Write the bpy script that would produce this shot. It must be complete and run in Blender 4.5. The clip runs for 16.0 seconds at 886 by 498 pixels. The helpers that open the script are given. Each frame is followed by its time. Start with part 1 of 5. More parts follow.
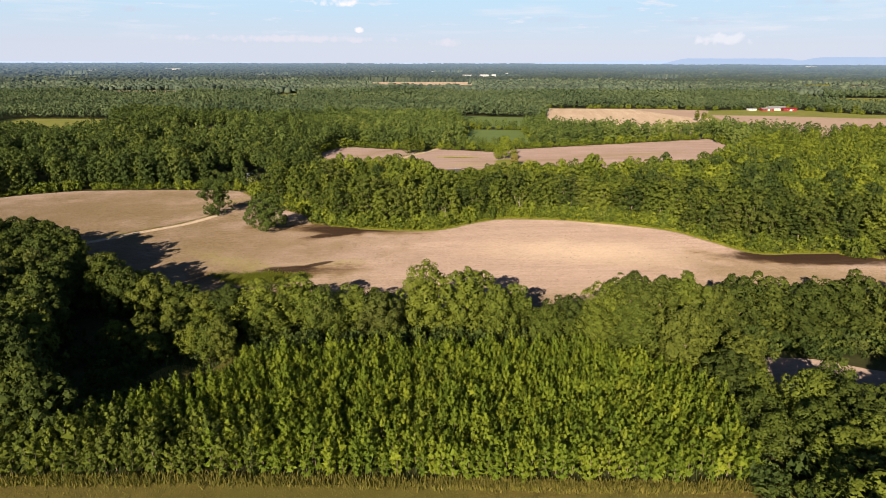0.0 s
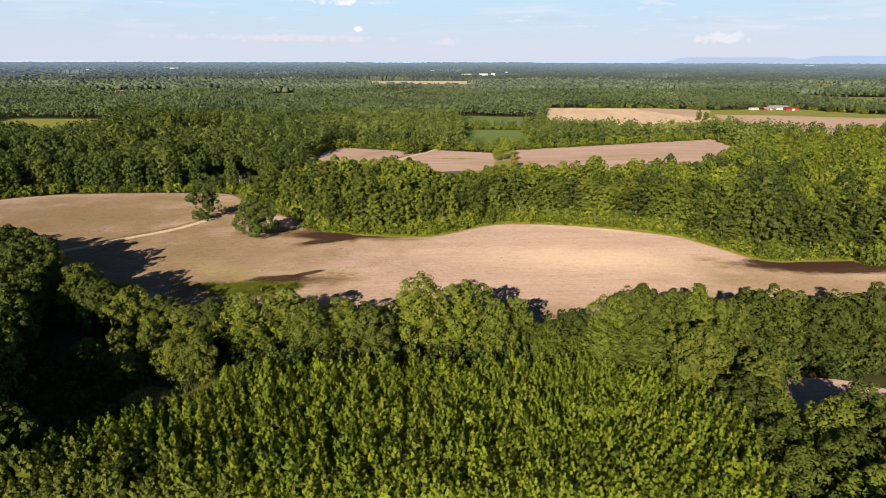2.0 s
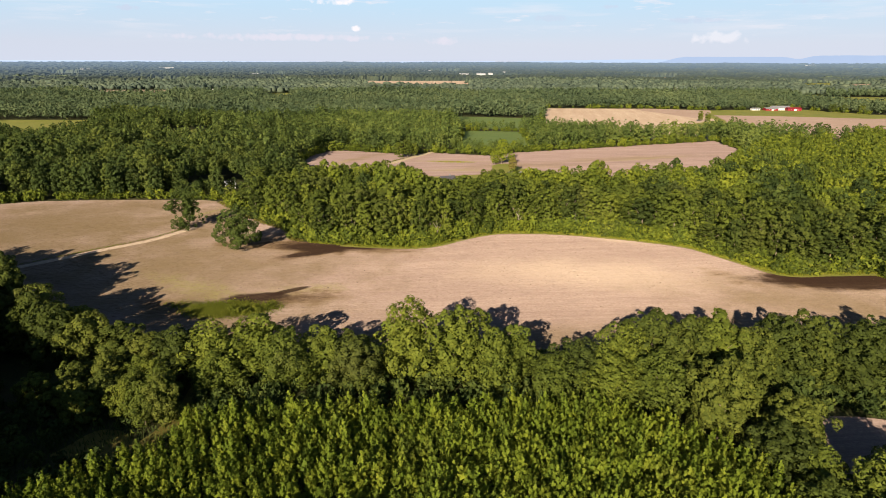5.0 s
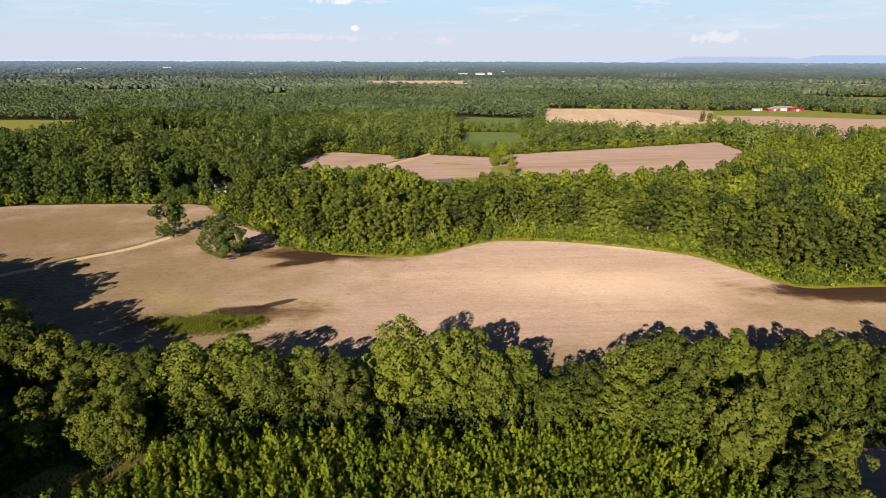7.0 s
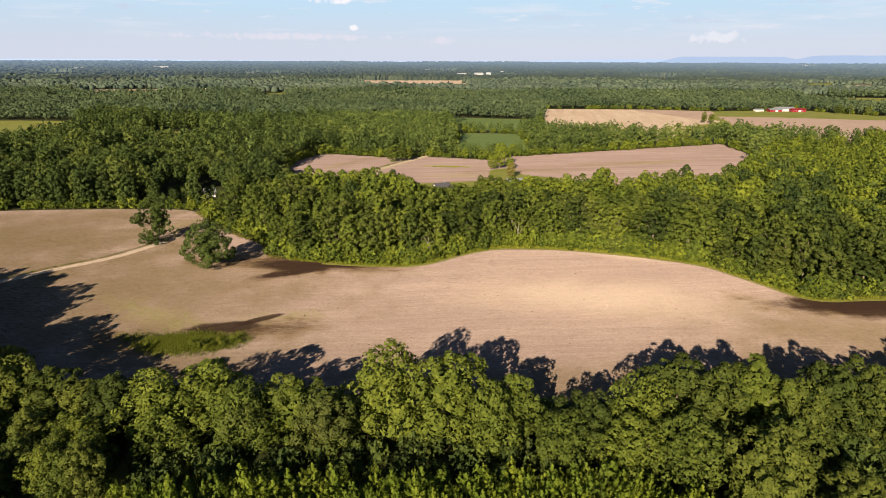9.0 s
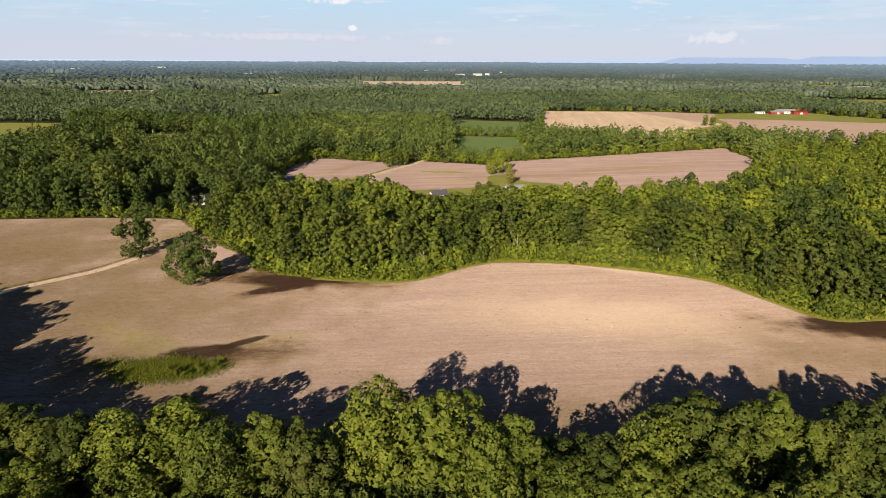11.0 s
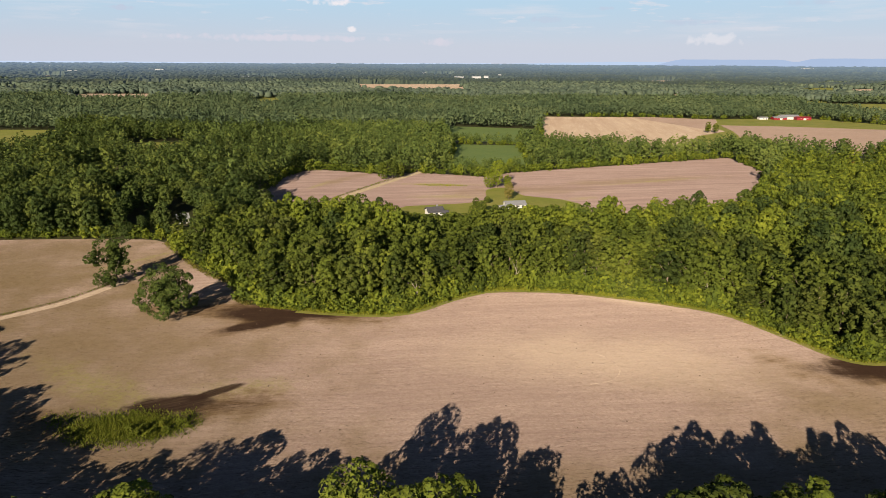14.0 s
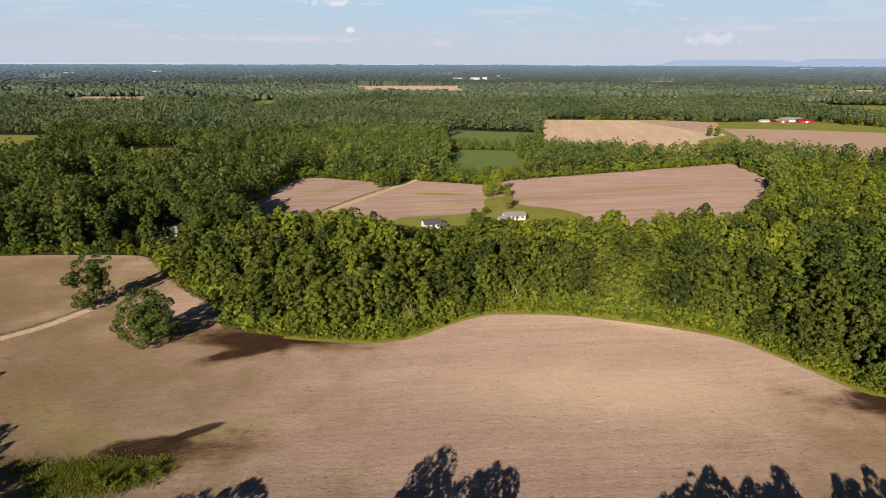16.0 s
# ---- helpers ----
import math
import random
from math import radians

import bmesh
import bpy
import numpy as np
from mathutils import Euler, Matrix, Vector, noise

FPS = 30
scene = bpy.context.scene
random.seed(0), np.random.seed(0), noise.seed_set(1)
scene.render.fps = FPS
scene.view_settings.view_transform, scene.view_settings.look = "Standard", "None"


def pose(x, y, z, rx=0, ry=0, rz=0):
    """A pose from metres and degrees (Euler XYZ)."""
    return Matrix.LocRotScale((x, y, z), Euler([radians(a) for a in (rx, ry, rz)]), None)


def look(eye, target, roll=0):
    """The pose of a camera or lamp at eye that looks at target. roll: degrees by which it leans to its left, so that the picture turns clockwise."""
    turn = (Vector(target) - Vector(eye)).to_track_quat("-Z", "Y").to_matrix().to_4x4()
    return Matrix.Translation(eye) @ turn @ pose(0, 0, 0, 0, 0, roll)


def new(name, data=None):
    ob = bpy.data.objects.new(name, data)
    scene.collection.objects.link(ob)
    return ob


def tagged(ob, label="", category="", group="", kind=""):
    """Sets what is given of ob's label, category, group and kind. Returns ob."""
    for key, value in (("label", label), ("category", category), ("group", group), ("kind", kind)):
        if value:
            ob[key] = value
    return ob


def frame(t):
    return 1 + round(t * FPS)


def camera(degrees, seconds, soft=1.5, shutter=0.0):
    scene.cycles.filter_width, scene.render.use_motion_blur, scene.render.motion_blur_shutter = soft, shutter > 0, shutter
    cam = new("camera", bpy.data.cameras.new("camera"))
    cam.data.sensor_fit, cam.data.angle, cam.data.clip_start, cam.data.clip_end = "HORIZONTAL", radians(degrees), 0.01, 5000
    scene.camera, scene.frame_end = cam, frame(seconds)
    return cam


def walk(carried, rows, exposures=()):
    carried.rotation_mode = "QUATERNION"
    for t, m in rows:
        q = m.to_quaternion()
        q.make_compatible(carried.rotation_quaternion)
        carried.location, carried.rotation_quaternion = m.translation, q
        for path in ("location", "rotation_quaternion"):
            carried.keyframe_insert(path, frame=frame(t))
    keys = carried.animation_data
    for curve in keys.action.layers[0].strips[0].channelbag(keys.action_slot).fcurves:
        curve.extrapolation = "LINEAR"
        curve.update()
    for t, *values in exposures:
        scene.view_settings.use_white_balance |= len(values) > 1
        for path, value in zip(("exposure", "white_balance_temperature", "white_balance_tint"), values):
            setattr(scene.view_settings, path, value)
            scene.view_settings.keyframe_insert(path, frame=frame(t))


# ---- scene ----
cam = camera(72.9, 16.0, soft=0.65)
PATH = [
    (0, (-0.242, -5.565, 67.177), (-0.217, -3.655, 66.583), 0.17),
    (0.5, (0.000, -3.142, 67.258), (0.026, -1.232, 66.663), 0.16),
    (1, (0.244, -0.692, 67.267), (0.271, 1.217, 66.671), 0.16),
    (1.5, (0.490, 1.787, 67.255), (0.517, 3.696, 66.659), 0.15),
    (2, (0.740, 4.298, 67.250), (0.767, 6.207, 66.653), 0.15),
    (2.5, (0.992, 6.840, 67.261), (1.021, 8.749, 66.664), 0.14),
    (3, (1.248, 9.410, 67.287), (1.278, 11.319, 66.690), 0.14),
    (3.5, (1.509, 12.006, 67.320), (1.540, 13.915, 66.723), 0.14),
    (4, (1.774, 14.624, 67.351), (1.806, 16.533, 66.754), 0.14),
    (4.5, (2.044, 17.260, 67.371), (2.077, 19.169, 66.773), 0.14),
    (5, (2.319, 19.911, 67.374), (2.353, 21.819, 66.776), 0.14),
    (5.5, (2.599, 22.572, 67.358), (2.634, 24.480, 66.760), 0.14),
    (6, (2.885, 25.239, 67.328), (2.920, 27.147, 66.729), 0.15),
    (6.5, (3.175, 27.911, 67.289), (3.211, 29.819, 66.690), 0.16),
    (7, (3.470, 30.582, 67.255), (3.507, 32.490, 66.656), 0.17),
    (7.5, (3.770, 33.252, 67.241), (3.808, 35.160, 66.642), 0.18),
    (8, (4.074, 35.917, 67.265), (4.113, 37.825, 66.665), 0.20),
    (8.5, (4.382, 38.575, 67.344), (4.423, 40.483, 66.744), 0.21),
    (9, (4.695, 41.226, 67.496), (4.736, 43.134, 66.896), 0.23),
    (9.5, (5.010, 43.867, 67.735), (5.052, 45.775, 67.136), 0.25),
    (10, (5.328, 46.499, 68.074), (5.371, 48.407, 67.474), 0.26),
    (10.5, (5.649, 49.120, 68.517), (5.692, 51.028, 67.918), 0.28),
    (11, (5.970, 51.731, 69.066), (6.015, 53.639, 68.467), 0.29),
    (11.5, (6.293, 54.334, 69.713), (6.338, 56.242, 69.115), 0.31),
    (12, (6.615, 56.931, 70.447), (6.661, 58.839, 69.850), 0.32),
    (12.5, (6.937, 59.524, 71.248), (6.983, 61.433, 70.651), 0.32),
    (13, (7.256, 62.121, 72.093), (7.303, 64.030, 71.497), 0.33),
    (13.5, (7.572, 64.729, 72.956), (7.620, 66.637, 72.361), 0.32),
    (14, (7.885, 67.357, 73.811), (7.933, 69.265, 73.216), 0.31),
    (14.5, (8.191, 70.019, 74.637), (8.240, 71.928, 74.042), 0.30),
    (15, (8.492, 72.735, 75.420), (8.542, 74.644, 74.825), 0.27),
    (15.5, (8.784, 75.526, 76.164), (8.835, 77.435, 75.570), 0.23),
    (16, (9.068, 78.422, 76.894), (9.119, 80.331, 76.300), 0.19),
]
walk(cam, [(t, look(eye, target, roll)) for t, eye, target, roll in PATH],
     exposures=[(0, 1.20, 6500, 13), (4, 1.20, 6500, 13), (9, 1.15, 6500, 13), (12.5, 1.04, 6500, 13), (16, 0.92, 6500, 13)])

# ---------------------------------------------------------------- light
SUN_EL, SUN_AZ = 21.4, 199.5            # degrees; azimuth clockwise from +y
sun_dir = Vector((math.sin(radians(SUN_AZ)) * math.cos(radians(SUN_EL)), math.cos(radians(SUN_AZ)) * math.cos(radians(SUN_EL)), math.sin(radians(SUN_EL))))
sun = new("sun", bpy.data.lights.new("sun", "SUN"))
sun.data.energy, sun.data.angle, sun.data.color = 5.0, radians(0.5), (1.0, 0.83, 0.60)
sun.matrix_world = look(sun_dir * 300, (0, 0, 0))


SKY = 0.036
HAZE, HIGH, CLOUD = (8.2, 9.0, 10.6, 1), (6.7, 9.6, 11.6, 1), (11.2, 10.8, 11.2, 1)

WHITE, GREY, PINK = (13.0, 12.4, 12.4, 1), (7.5, 8.6, 10.4, 1), (10.4, 9.9, 10.9, 1)
# azimuth and height of the cloud's middle, half width, half height, tone, strength
CLOUDS = [(-0.150, 0.087, 0.034, 0.0065, WHITE, 0.85), (-0.118, 0.048, 0.010, 0.004, WHITE, 0.8), (0.428, 0.0325, 0.040, 0.0085, WHITE, 0.4), (-0.441, 0.070, 0.024, 0.0035, GREY, 0.8),
          (0.393, 0.057, 0.040, 0.005, GREY, 0.6), (0.273, 0.078, 0.016, 0.003, GREY, 0.6), (0.182, 0.063, 0.032, 0.0045, GREY, 0.5), (0.537, 0.0795, 0.03, 0.005, GREY, 0.5), (-0.227, 0.034, 0.17, 0.0055, PINK, 0.6),
          (0.02, 0.030, 0.03, 0.006, PINK, 0.6)]


def build_world():
    w = bpy.data.worlds.new("sky")
    scene.world = w
    w.use_nodes = True
    n, l = w.node_tree.nodes, w.node_tree.links
    n.clear()
    out, bg = n.new("ShaderNodeOutputWorld"), n.new("ShaderNodeBackground")
    sky = n.new("ShaderNodeTexSky")
    sky.sky_type, sky.sun_disc = "NISHITA", False
    sky.sun_elevation, sky.sun_rotation = radians(SUN_EL), radians(SUN_AZ)
    sky.altitude, sky.air_density, sky.dust_density, sky.ozone_density = 60, 1.0, 0.2, 2.5
    tc = n.new("ShaderNodeTexCoord")
    sep = n.new("ShaderNodeSeparateXYZ")
    l.new(tc.outputs["Generated"], sep.inputs[0])

    def mixed(fac, a, b):
        m = n.new("ShaderNodeMix")
        m.data_type = "RGBA"
        for value, slot in ((fac, "Factor"), (a, "A"), (b, "B")):
            if isinstance(value, tuple):
                m.inputs[slot].default_value = value
            else:
                l.new(value, m.inputs[slot])
        return m.outputs["Result"]

    def ramp(fac, stops):
        r = n.new("ShaderNodeValToRGB")
        for k, (p, c) in enumerate(stops):
            e = r.color_ramp.elements[k] if k < 2 else r.color_ramp.elements.new(p)
            e.position, e.color = p, (c, c, c, 1)
        l.new(fac, r.inputs["Fac"])
        return r.outputs["Color"]

    def times(a, b):
        m = n.new("ShaderNodeMath")
        m.operation = "MULTIPLY"
        for k, value in enumerate((a, b)):
            if isinstance(value, float):
                m.inputs[k].default_value = value
            else:
                l.new(value, m.inputs[k])
        return m.outputs[0]

    # summer haze: pale lavender at the horizon, clearing upwards
    col = mixed(ramp(sep.outputs["Z"], [(0.0, 0.95), (0.10, 0.75), (0.22, 0.0)]), sky.outputs["Color"], HAZE)
    col = mixed(ramp(sep.outputs["Z"], [(0.025, 0.0), (0.09, 0.92), (0.24, 0.0)]), col, HIGH)
    # thin stretched clouds low over the horizon
    for scale, low, high, much, z0 in (((5, 5, 60), 0.52, 0.75, 0.55, 0.02), ((16, 16, 95), 0.60, 0.72, 0.75, 0.03)):
        mp = n.new("ShaderNodeMapping")
        mp.inputs["Scale"].default_value = scale
        mp.inputs["Location"].default_value = (1.3, 0.7, 0.2)
        nz = n.new("ShaderNodeTexNoise")
        nz.inputs["Scale"].default_value, nz.inputs["Detail"].default_value, nz.inputs["Roughness"].default_value = 1.0, 8, 0.58
        l.new(tc.outputs["Generated"], mp.inputs["Vector"])
        l.new(mp.outputs["Vector"], nz.inputs["Vector"])
        band = ramp(sep.outputs["Z"], [(z0, 0.0), (z0 + 0.04, 1.0), (0.3, 0.0)])
        col = mixed(times(times(ramp(nz.outputs["Fac"], [(low, 0.0), (high, 1.0)]), band), much), col, CLOUD)
    # a few small separate clouds
    def calc(op, a, b=0.0, c=0.0):
        m = n.new("ShaderNodeMath")
        m.operation = op
        for k, value in enumerate((a, b, c)):
            if isinstance(value, (int, float)):
                m.inputs[k].default_value = value
            else:
                l.new(value, m.inputs[k])
        return m.outputs[0]

    turn = calc("ARCTAN2", sep.outputs["X"], sep.outputs["Y"])
    puff = n.new("ShaderNodeTexNoise")
    puff.inputs["Scale"].default_value, puff.inputs["Detail"].default_value = 75, 8
    l.new(tc.outputs["Generated"], puff.inputs["Vector"])
    for az, el, wide, high, tone, much in CLOUDS:
        a = calc("POWER", calc("ABSOLUTE", calc("MULTIPLY_ADD", turn, 1 / wide, -az / wide)), 2.0)
        b = calc("POWER", calc("ABSOLUTE", calc("MULTIPLY_ADD", sep.outputs["Z"], 1 / high, -el / high)), 2.0)
        d = calc("ADD", calc("ADD", a, b), calc("MULTIPLY_ADD", puff.outputs["Fac"], 4.4, -2.2))
        col = mixed(times(ramp(d, [(0.0, 1.0), (1.0, 0.0)]), much), col, tone)
    l.new(col, bg.inputs["Color"])
    bg.inputs["Strength"].default_value = SKY
    l.new(bg.outputs[0], out.inputs["Surface"])


build_world()


# ---------------------------------------------------------------- materials
class Nodes:
    """A small helper to write node materials."""
    def __init__(self, name):
        self.mat = bpy.data.materials.new(name)
        self.mat.use_nodes = True
        self.t = self.mat.node_tree
        self.n, self.l = self.t.nodes, self.t.links
        self.bsdf = self.n["Principled BSDF"]
        self.out = self.n["Material Output"]
        self.pos = self.n.new("ShaderNodeNewGeometry").outputs["Position"]

    def link(self, a, b):
        if isinstance(a, (int, float)):
            b.default_value = a
        elif isinstance(a, tuple):
            b.default_value = (*a, 1) if len(a) == 3 and len(b.default_value) == 4 else a
        else:
            self.l.new(a, b)

    def mapped(self, scale, turn=0.0, vec=None):
        """Coordinates along and across a direction of the plan, turn degrees from x."""
        m = self.n.new("ShaderNodeMapping")
        m.vector_type = "TEXTURE"
        m.inputs["Scale"].default_value = tuple(1 / k for k in scale)
        m.inputs["Rotation"].default_value = (0, 0, radians(turn))
        self.l.new(vec or self.pos, m.inputs["Vector"])
        return m.outputs["Vector"]

    def noise(self, scale, detail=4, rough=0.55, vec=None, colour=False):
        t = self.n.new("ShaderNodeTexNoise")
        t.inputs["Scale"].default_value, t.inputs["Detail"].default_value, t.inputs["Roughness"].default_value = scale, detail, rough
        self.l.new(vec or self.pos, t.inputs["Vector"])
        return t.outputs["Color" if colour else "Fac"]

    def ramp(self, fac, stops):
        r = self.n.new("ShaderNodeValToRGB")
        e = r.color_ramp.elements
        while len(e) < len(stops):
            e.new(0.5)
        for k, (p, c) in enumerate(stops):
            e[k].position = p
            e[k].color = (c, c, c, 1) if isinstance(c, (int, float)) else (*c, 1)
        self.l.new(fac, r.inputs["Fac"])
        return r.outputs["Color"]

    def math(self, op, a, b=0.0, c=0.0):
        m = self.n.new("ShaderNodeMath")
        m.operation = op
        for k, v in enumerate((a, b, c)):
            self.link(v, m.inputs[k])
        return m.outputs[0]

    def mix(self, fac, a, b, mode="MIX"):
        m = self.n.new("ShaderNodeMix")
        m.data_type, m.blend_type = "RGBA", mode
        self.link(fac, m.inputs["Factor"])
        self.link(a, m.inputs["A"])
        self.link(b, m.inputs["B"])
        return m.outputs["Result"]

    def sep(self, vec):
        s = self.n.new("ShaderNodeSeparateXYZ")
        self.l.new(vec, s.inputs[0])
        return s.outputs

    def blob(self, x, y, rx, ry, turn=0.0, soft=0.5, ragged=0.5, grain=0.12):
        """1 inside an uneven patch of the ground round (x, y), 0 outside."""
        m = self.n.new("ShaderNodeMapping")
        m.vector_type = "TEXTURE"
        m.inputs["Location"].default_value = (x, y, 0)
        m.inputs["Rotation"].default_value = (0, 0, radians(turn))
        m.inputs["Scale"].default_value = (rx, ry, 1000)
        self.l.new(self.pos, m.inputs["Vector"])
        ln = self.n.new("ShaderNodeVectorMath")
        ln.operation = "LENGTH"
        self.l.new(m.outputs["Vector"], ln.inputs[0])
        wob = self.math("MULTIPLY_ADD", self.noise(grain, 6, 0.62), ragged * 2, -ragged)
        d = self.math("ADD", ln.outputs["Value"], wob)
        mr = self.n.new("ShaderNodeMapRange")
        mr.interpolation_type = "SMOOTHSTEP"
        mr.inputs["From Min"].default_value, mr.inputs["From Max"].default_value = 1.0, 1.0 - soft
        self.l.new(d, mr.inputs["Value"])
        return mr.outputs["Result"]

    def bump(self, height, strength=0.4, dist=0.1):
        b = self.n.new("ShaderNodeBump")
        b.inputs["Strength"].default_value, b.inputs["Distance"].default_value = strength, dist
        self.l.new(height, b.inputs["Height"])
        self.l.new(b.outputs["Normal"], self.bsdf.inputs["Normal"])

    def done(self, colour, rough=0.9, spec=0.3):
        self.link(colour, self.bsdf.inputs["Base Color"])
        self.link(rough, self.bsdf.inputs["Roughness"])
        self.bsdf.inputs["Specular IOR Level"].default_value = spec
        return self.mat


def leaf_material(name, dark, mid, light, tree_size, through_light=0.12, per_object=False, haze=None, spray_part=0.26, stands=0.0):
    """Foliage: colour differs from tree to tree, from spray to spray and in patches."""
    m = Nodes(name)
    geo = m.n.new("ShaderNodeNewGeometry")
    if per_object:
        tree = m.n.new("ShaderNodeObjectInfo").outputs["Random"]
    else:
        own = m.n.new("ShaderNodeAttribute")
        own.attribute_name = "tone"
        tree = own.outputs["Fac"]
    patch = m.noise(0.018, 3)
    spray = geo.outputs["Random Per Island"]
    f = m.math("ADD", m.math("MULTIPLY", tree, 0.36), m.math("MULTIPLY_ADD", spray, spray_part, 0.23 - spray_part / 2))
    f = m.math("ADD", f, m.math("MULTIPLY", patch, 0.24))
    if stands:
        # whole stands of darker or lighter kinds of tree
        f = m.math("ADD", f, m.math("MULTIPLY_ADD", m.noise(0.0065, 2), stands, -0.5 * stands))
    col = m.ramp(f, [(0.22, dark), (0.52, mid), (0.86, light)])
    # some trees are greyer or browner than the rest
    odd = m.ramp(m.noise(0.11 if not per_object else 0.05, 2, 0.5), [(0.6, 0.0), (0.72, 0.45)])
    col = m.mix(odd, col, m.mix(0.3, col, (0.13, 0.115, 0.05)))
    m.done(col, 0.65, 0.04)
    tr = m.n.new("ShaderNodeBsdfTranslucent")
    m.l.new(m.mix(0.5, col, (0.16, 0.22, 0.02)), tr.inputs["Color"])
    ms = m.n.new("ShaderNodeMixShader")
    ms.inputs["Fac"].default_value = 0.6 * through_light
    m.l.new(m.bsdf.outputs[0], ms.inputs[1])
    m.l.new(tr.outputs[0], ms.inputs[2])
    last = ms.outputs[0]
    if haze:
        # haze painted as a blue glow on the leaves, stronger with distance
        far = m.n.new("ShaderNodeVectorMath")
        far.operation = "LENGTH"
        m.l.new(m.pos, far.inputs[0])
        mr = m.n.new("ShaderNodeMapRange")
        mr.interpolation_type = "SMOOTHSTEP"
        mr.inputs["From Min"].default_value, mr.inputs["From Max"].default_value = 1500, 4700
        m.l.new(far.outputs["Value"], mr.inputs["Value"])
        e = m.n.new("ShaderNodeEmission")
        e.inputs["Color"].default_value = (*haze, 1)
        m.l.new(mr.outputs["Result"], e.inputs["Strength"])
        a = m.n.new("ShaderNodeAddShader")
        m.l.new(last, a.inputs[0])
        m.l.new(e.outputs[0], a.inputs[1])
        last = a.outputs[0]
    m.l.new(last, m.out.inputs["Surface"])
    return m.mat


def soil_material(name, base, pale, dusk, turn, wet=(), light=(), green=(), brown=(), pitch=1.5, stripes=0.0, pools=()):
    """Harvested, tilled soil: fine rows, pale and brown drifts, wet or weedy patches, painted sun glow."""
    m = Nodes(name)
    warp = m.n.new("ShaderNodeVectorMath")
    warp.operation = "MULTIPLY_ADD"
    m.l.new(m.noise(0.03, 2, 0.5, colour=True), warp.inputs[0])
    warp.inputs[1].default_value = (0, 5, 0)
    m.l.new(m.pos, warp.inputs[2])
    lie = warp.outputs[0]
    rows = m.noise(1.0, 3, 0.6, m.mapped((0.02, pitch * 0.5, 0.05), turn, lie))
    fine = m.noise(1.0, 3, 0.7, m.mapped((0.12, pitch * 1.6, 0.2), turn, lie))
    drift = m.noise(0.022, 5, 0.6)
    clod = m.noise(1.3, 4, 0.75)
    long_drift = m.noise(1.0, 5, 0.6, m.mapped((0.006, 0.09, 0.05), turn, lie))
    col = m.mix(m.ramp(drift, [(0.3, 0.0), (0.7, 1.0)]), base, pale)
    col = m.mix(m.ramp(long_drift, [(0.4, 0.0), (0.68, 0.35)]), col, dusk)
    col = m.mix(m.ramp(rows, [(0.42, 0.0), (0.62, 0.42)]), col, dusk)
    col = m.mix(m.ramp(fine, [(0.48, 0.0), (0.70, 0.4)]), col, tuple(min(1, c * 1.22) for c in pale))
    col = m.mix(m.ramp(clod, [(0.46, 0.0), (0.72, 0.65)]), col, m.mix(0.5, dusk, (0.1, 0.07, 0.05)))
    grit = m.noise(1.7, 4, 0.85, m.mapped((0.6, 1.2, 1), turn))
    col = m.mix(m.ramp(grit, [(0.42, 0.0), (0.62, 0.8)]), col, m.mix(0.4, dusk, col))
    if stripes:
        bands = m.noise(1.0, 4, 0.65, m.mapped((0.004, stripes, 0.01), turn))
        col = m.mix(m.ramp(bands, [(0.40, 0.0), (0.62, 0.5)]), col, dusk)
    for b in brown:
        col = m.mix(m.math("MULTIPLY", m.blob(*b, soft=1.0, ragged=0.9, grain=0.05), 0.9), col, m.mix(0.3, m.mix(m.noise(0.5, 6, 0.75), (0.078, 0.059, 0.031), (0.150, 0.112, 0.066)), col))
    # pale patches that paint the sun's hot spot into the soil
    for b in light:
        col = m.mix(m.math("MULTIPLY", m.blob(*b, soft=0.95, ragged=0.45, grain=0.06), 0.6), col, (0.315, 0.258, 0.200))
    for b in green:
        k = m.math("MULTIPLY", m.blob(*b, soft=1.0, ragged=0.9, grain=0.2), m.ramp(m.noise(0.9, 3), [(0.35, 0.15), (0.7, 0.75)]))
        col = m.mix(k, col, (0.16, 0.15, 0.05))
    rough = 0.95
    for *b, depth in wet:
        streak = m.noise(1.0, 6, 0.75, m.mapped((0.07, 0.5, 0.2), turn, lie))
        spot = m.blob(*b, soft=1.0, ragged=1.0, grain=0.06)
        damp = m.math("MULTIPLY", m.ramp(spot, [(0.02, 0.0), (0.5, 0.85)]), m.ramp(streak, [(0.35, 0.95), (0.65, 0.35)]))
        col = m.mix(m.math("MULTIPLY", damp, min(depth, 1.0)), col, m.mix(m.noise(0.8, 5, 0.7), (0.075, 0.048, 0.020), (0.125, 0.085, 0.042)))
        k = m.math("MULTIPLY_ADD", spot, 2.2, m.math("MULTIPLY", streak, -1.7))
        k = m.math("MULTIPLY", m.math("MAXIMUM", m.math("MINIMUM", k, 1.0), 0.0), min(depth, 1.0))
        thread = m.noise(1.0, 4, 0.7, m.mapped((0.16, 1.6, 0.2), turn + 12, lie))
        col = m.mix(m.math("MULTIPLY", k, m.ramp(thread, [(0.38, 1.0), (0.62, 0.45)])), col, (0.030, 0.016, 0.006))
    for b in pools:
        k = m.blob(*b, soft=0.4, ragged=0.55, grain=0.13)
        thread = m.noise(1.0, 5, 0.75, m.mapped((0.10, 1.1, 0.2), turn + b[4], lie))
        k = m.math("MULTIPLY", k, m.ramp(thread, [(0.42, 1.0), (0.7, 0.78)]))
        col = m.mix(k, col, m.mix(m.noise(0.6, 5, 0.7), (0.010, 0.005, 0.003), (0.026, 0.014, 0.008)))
    h = m.math("ADD", m.math("MULTIPLY", rows, 0.6), clod)
    m.bump(h, 0.5, 0.12)
    m.bsdf.inputs["Diffuse Roughness"].default_value = 1.0
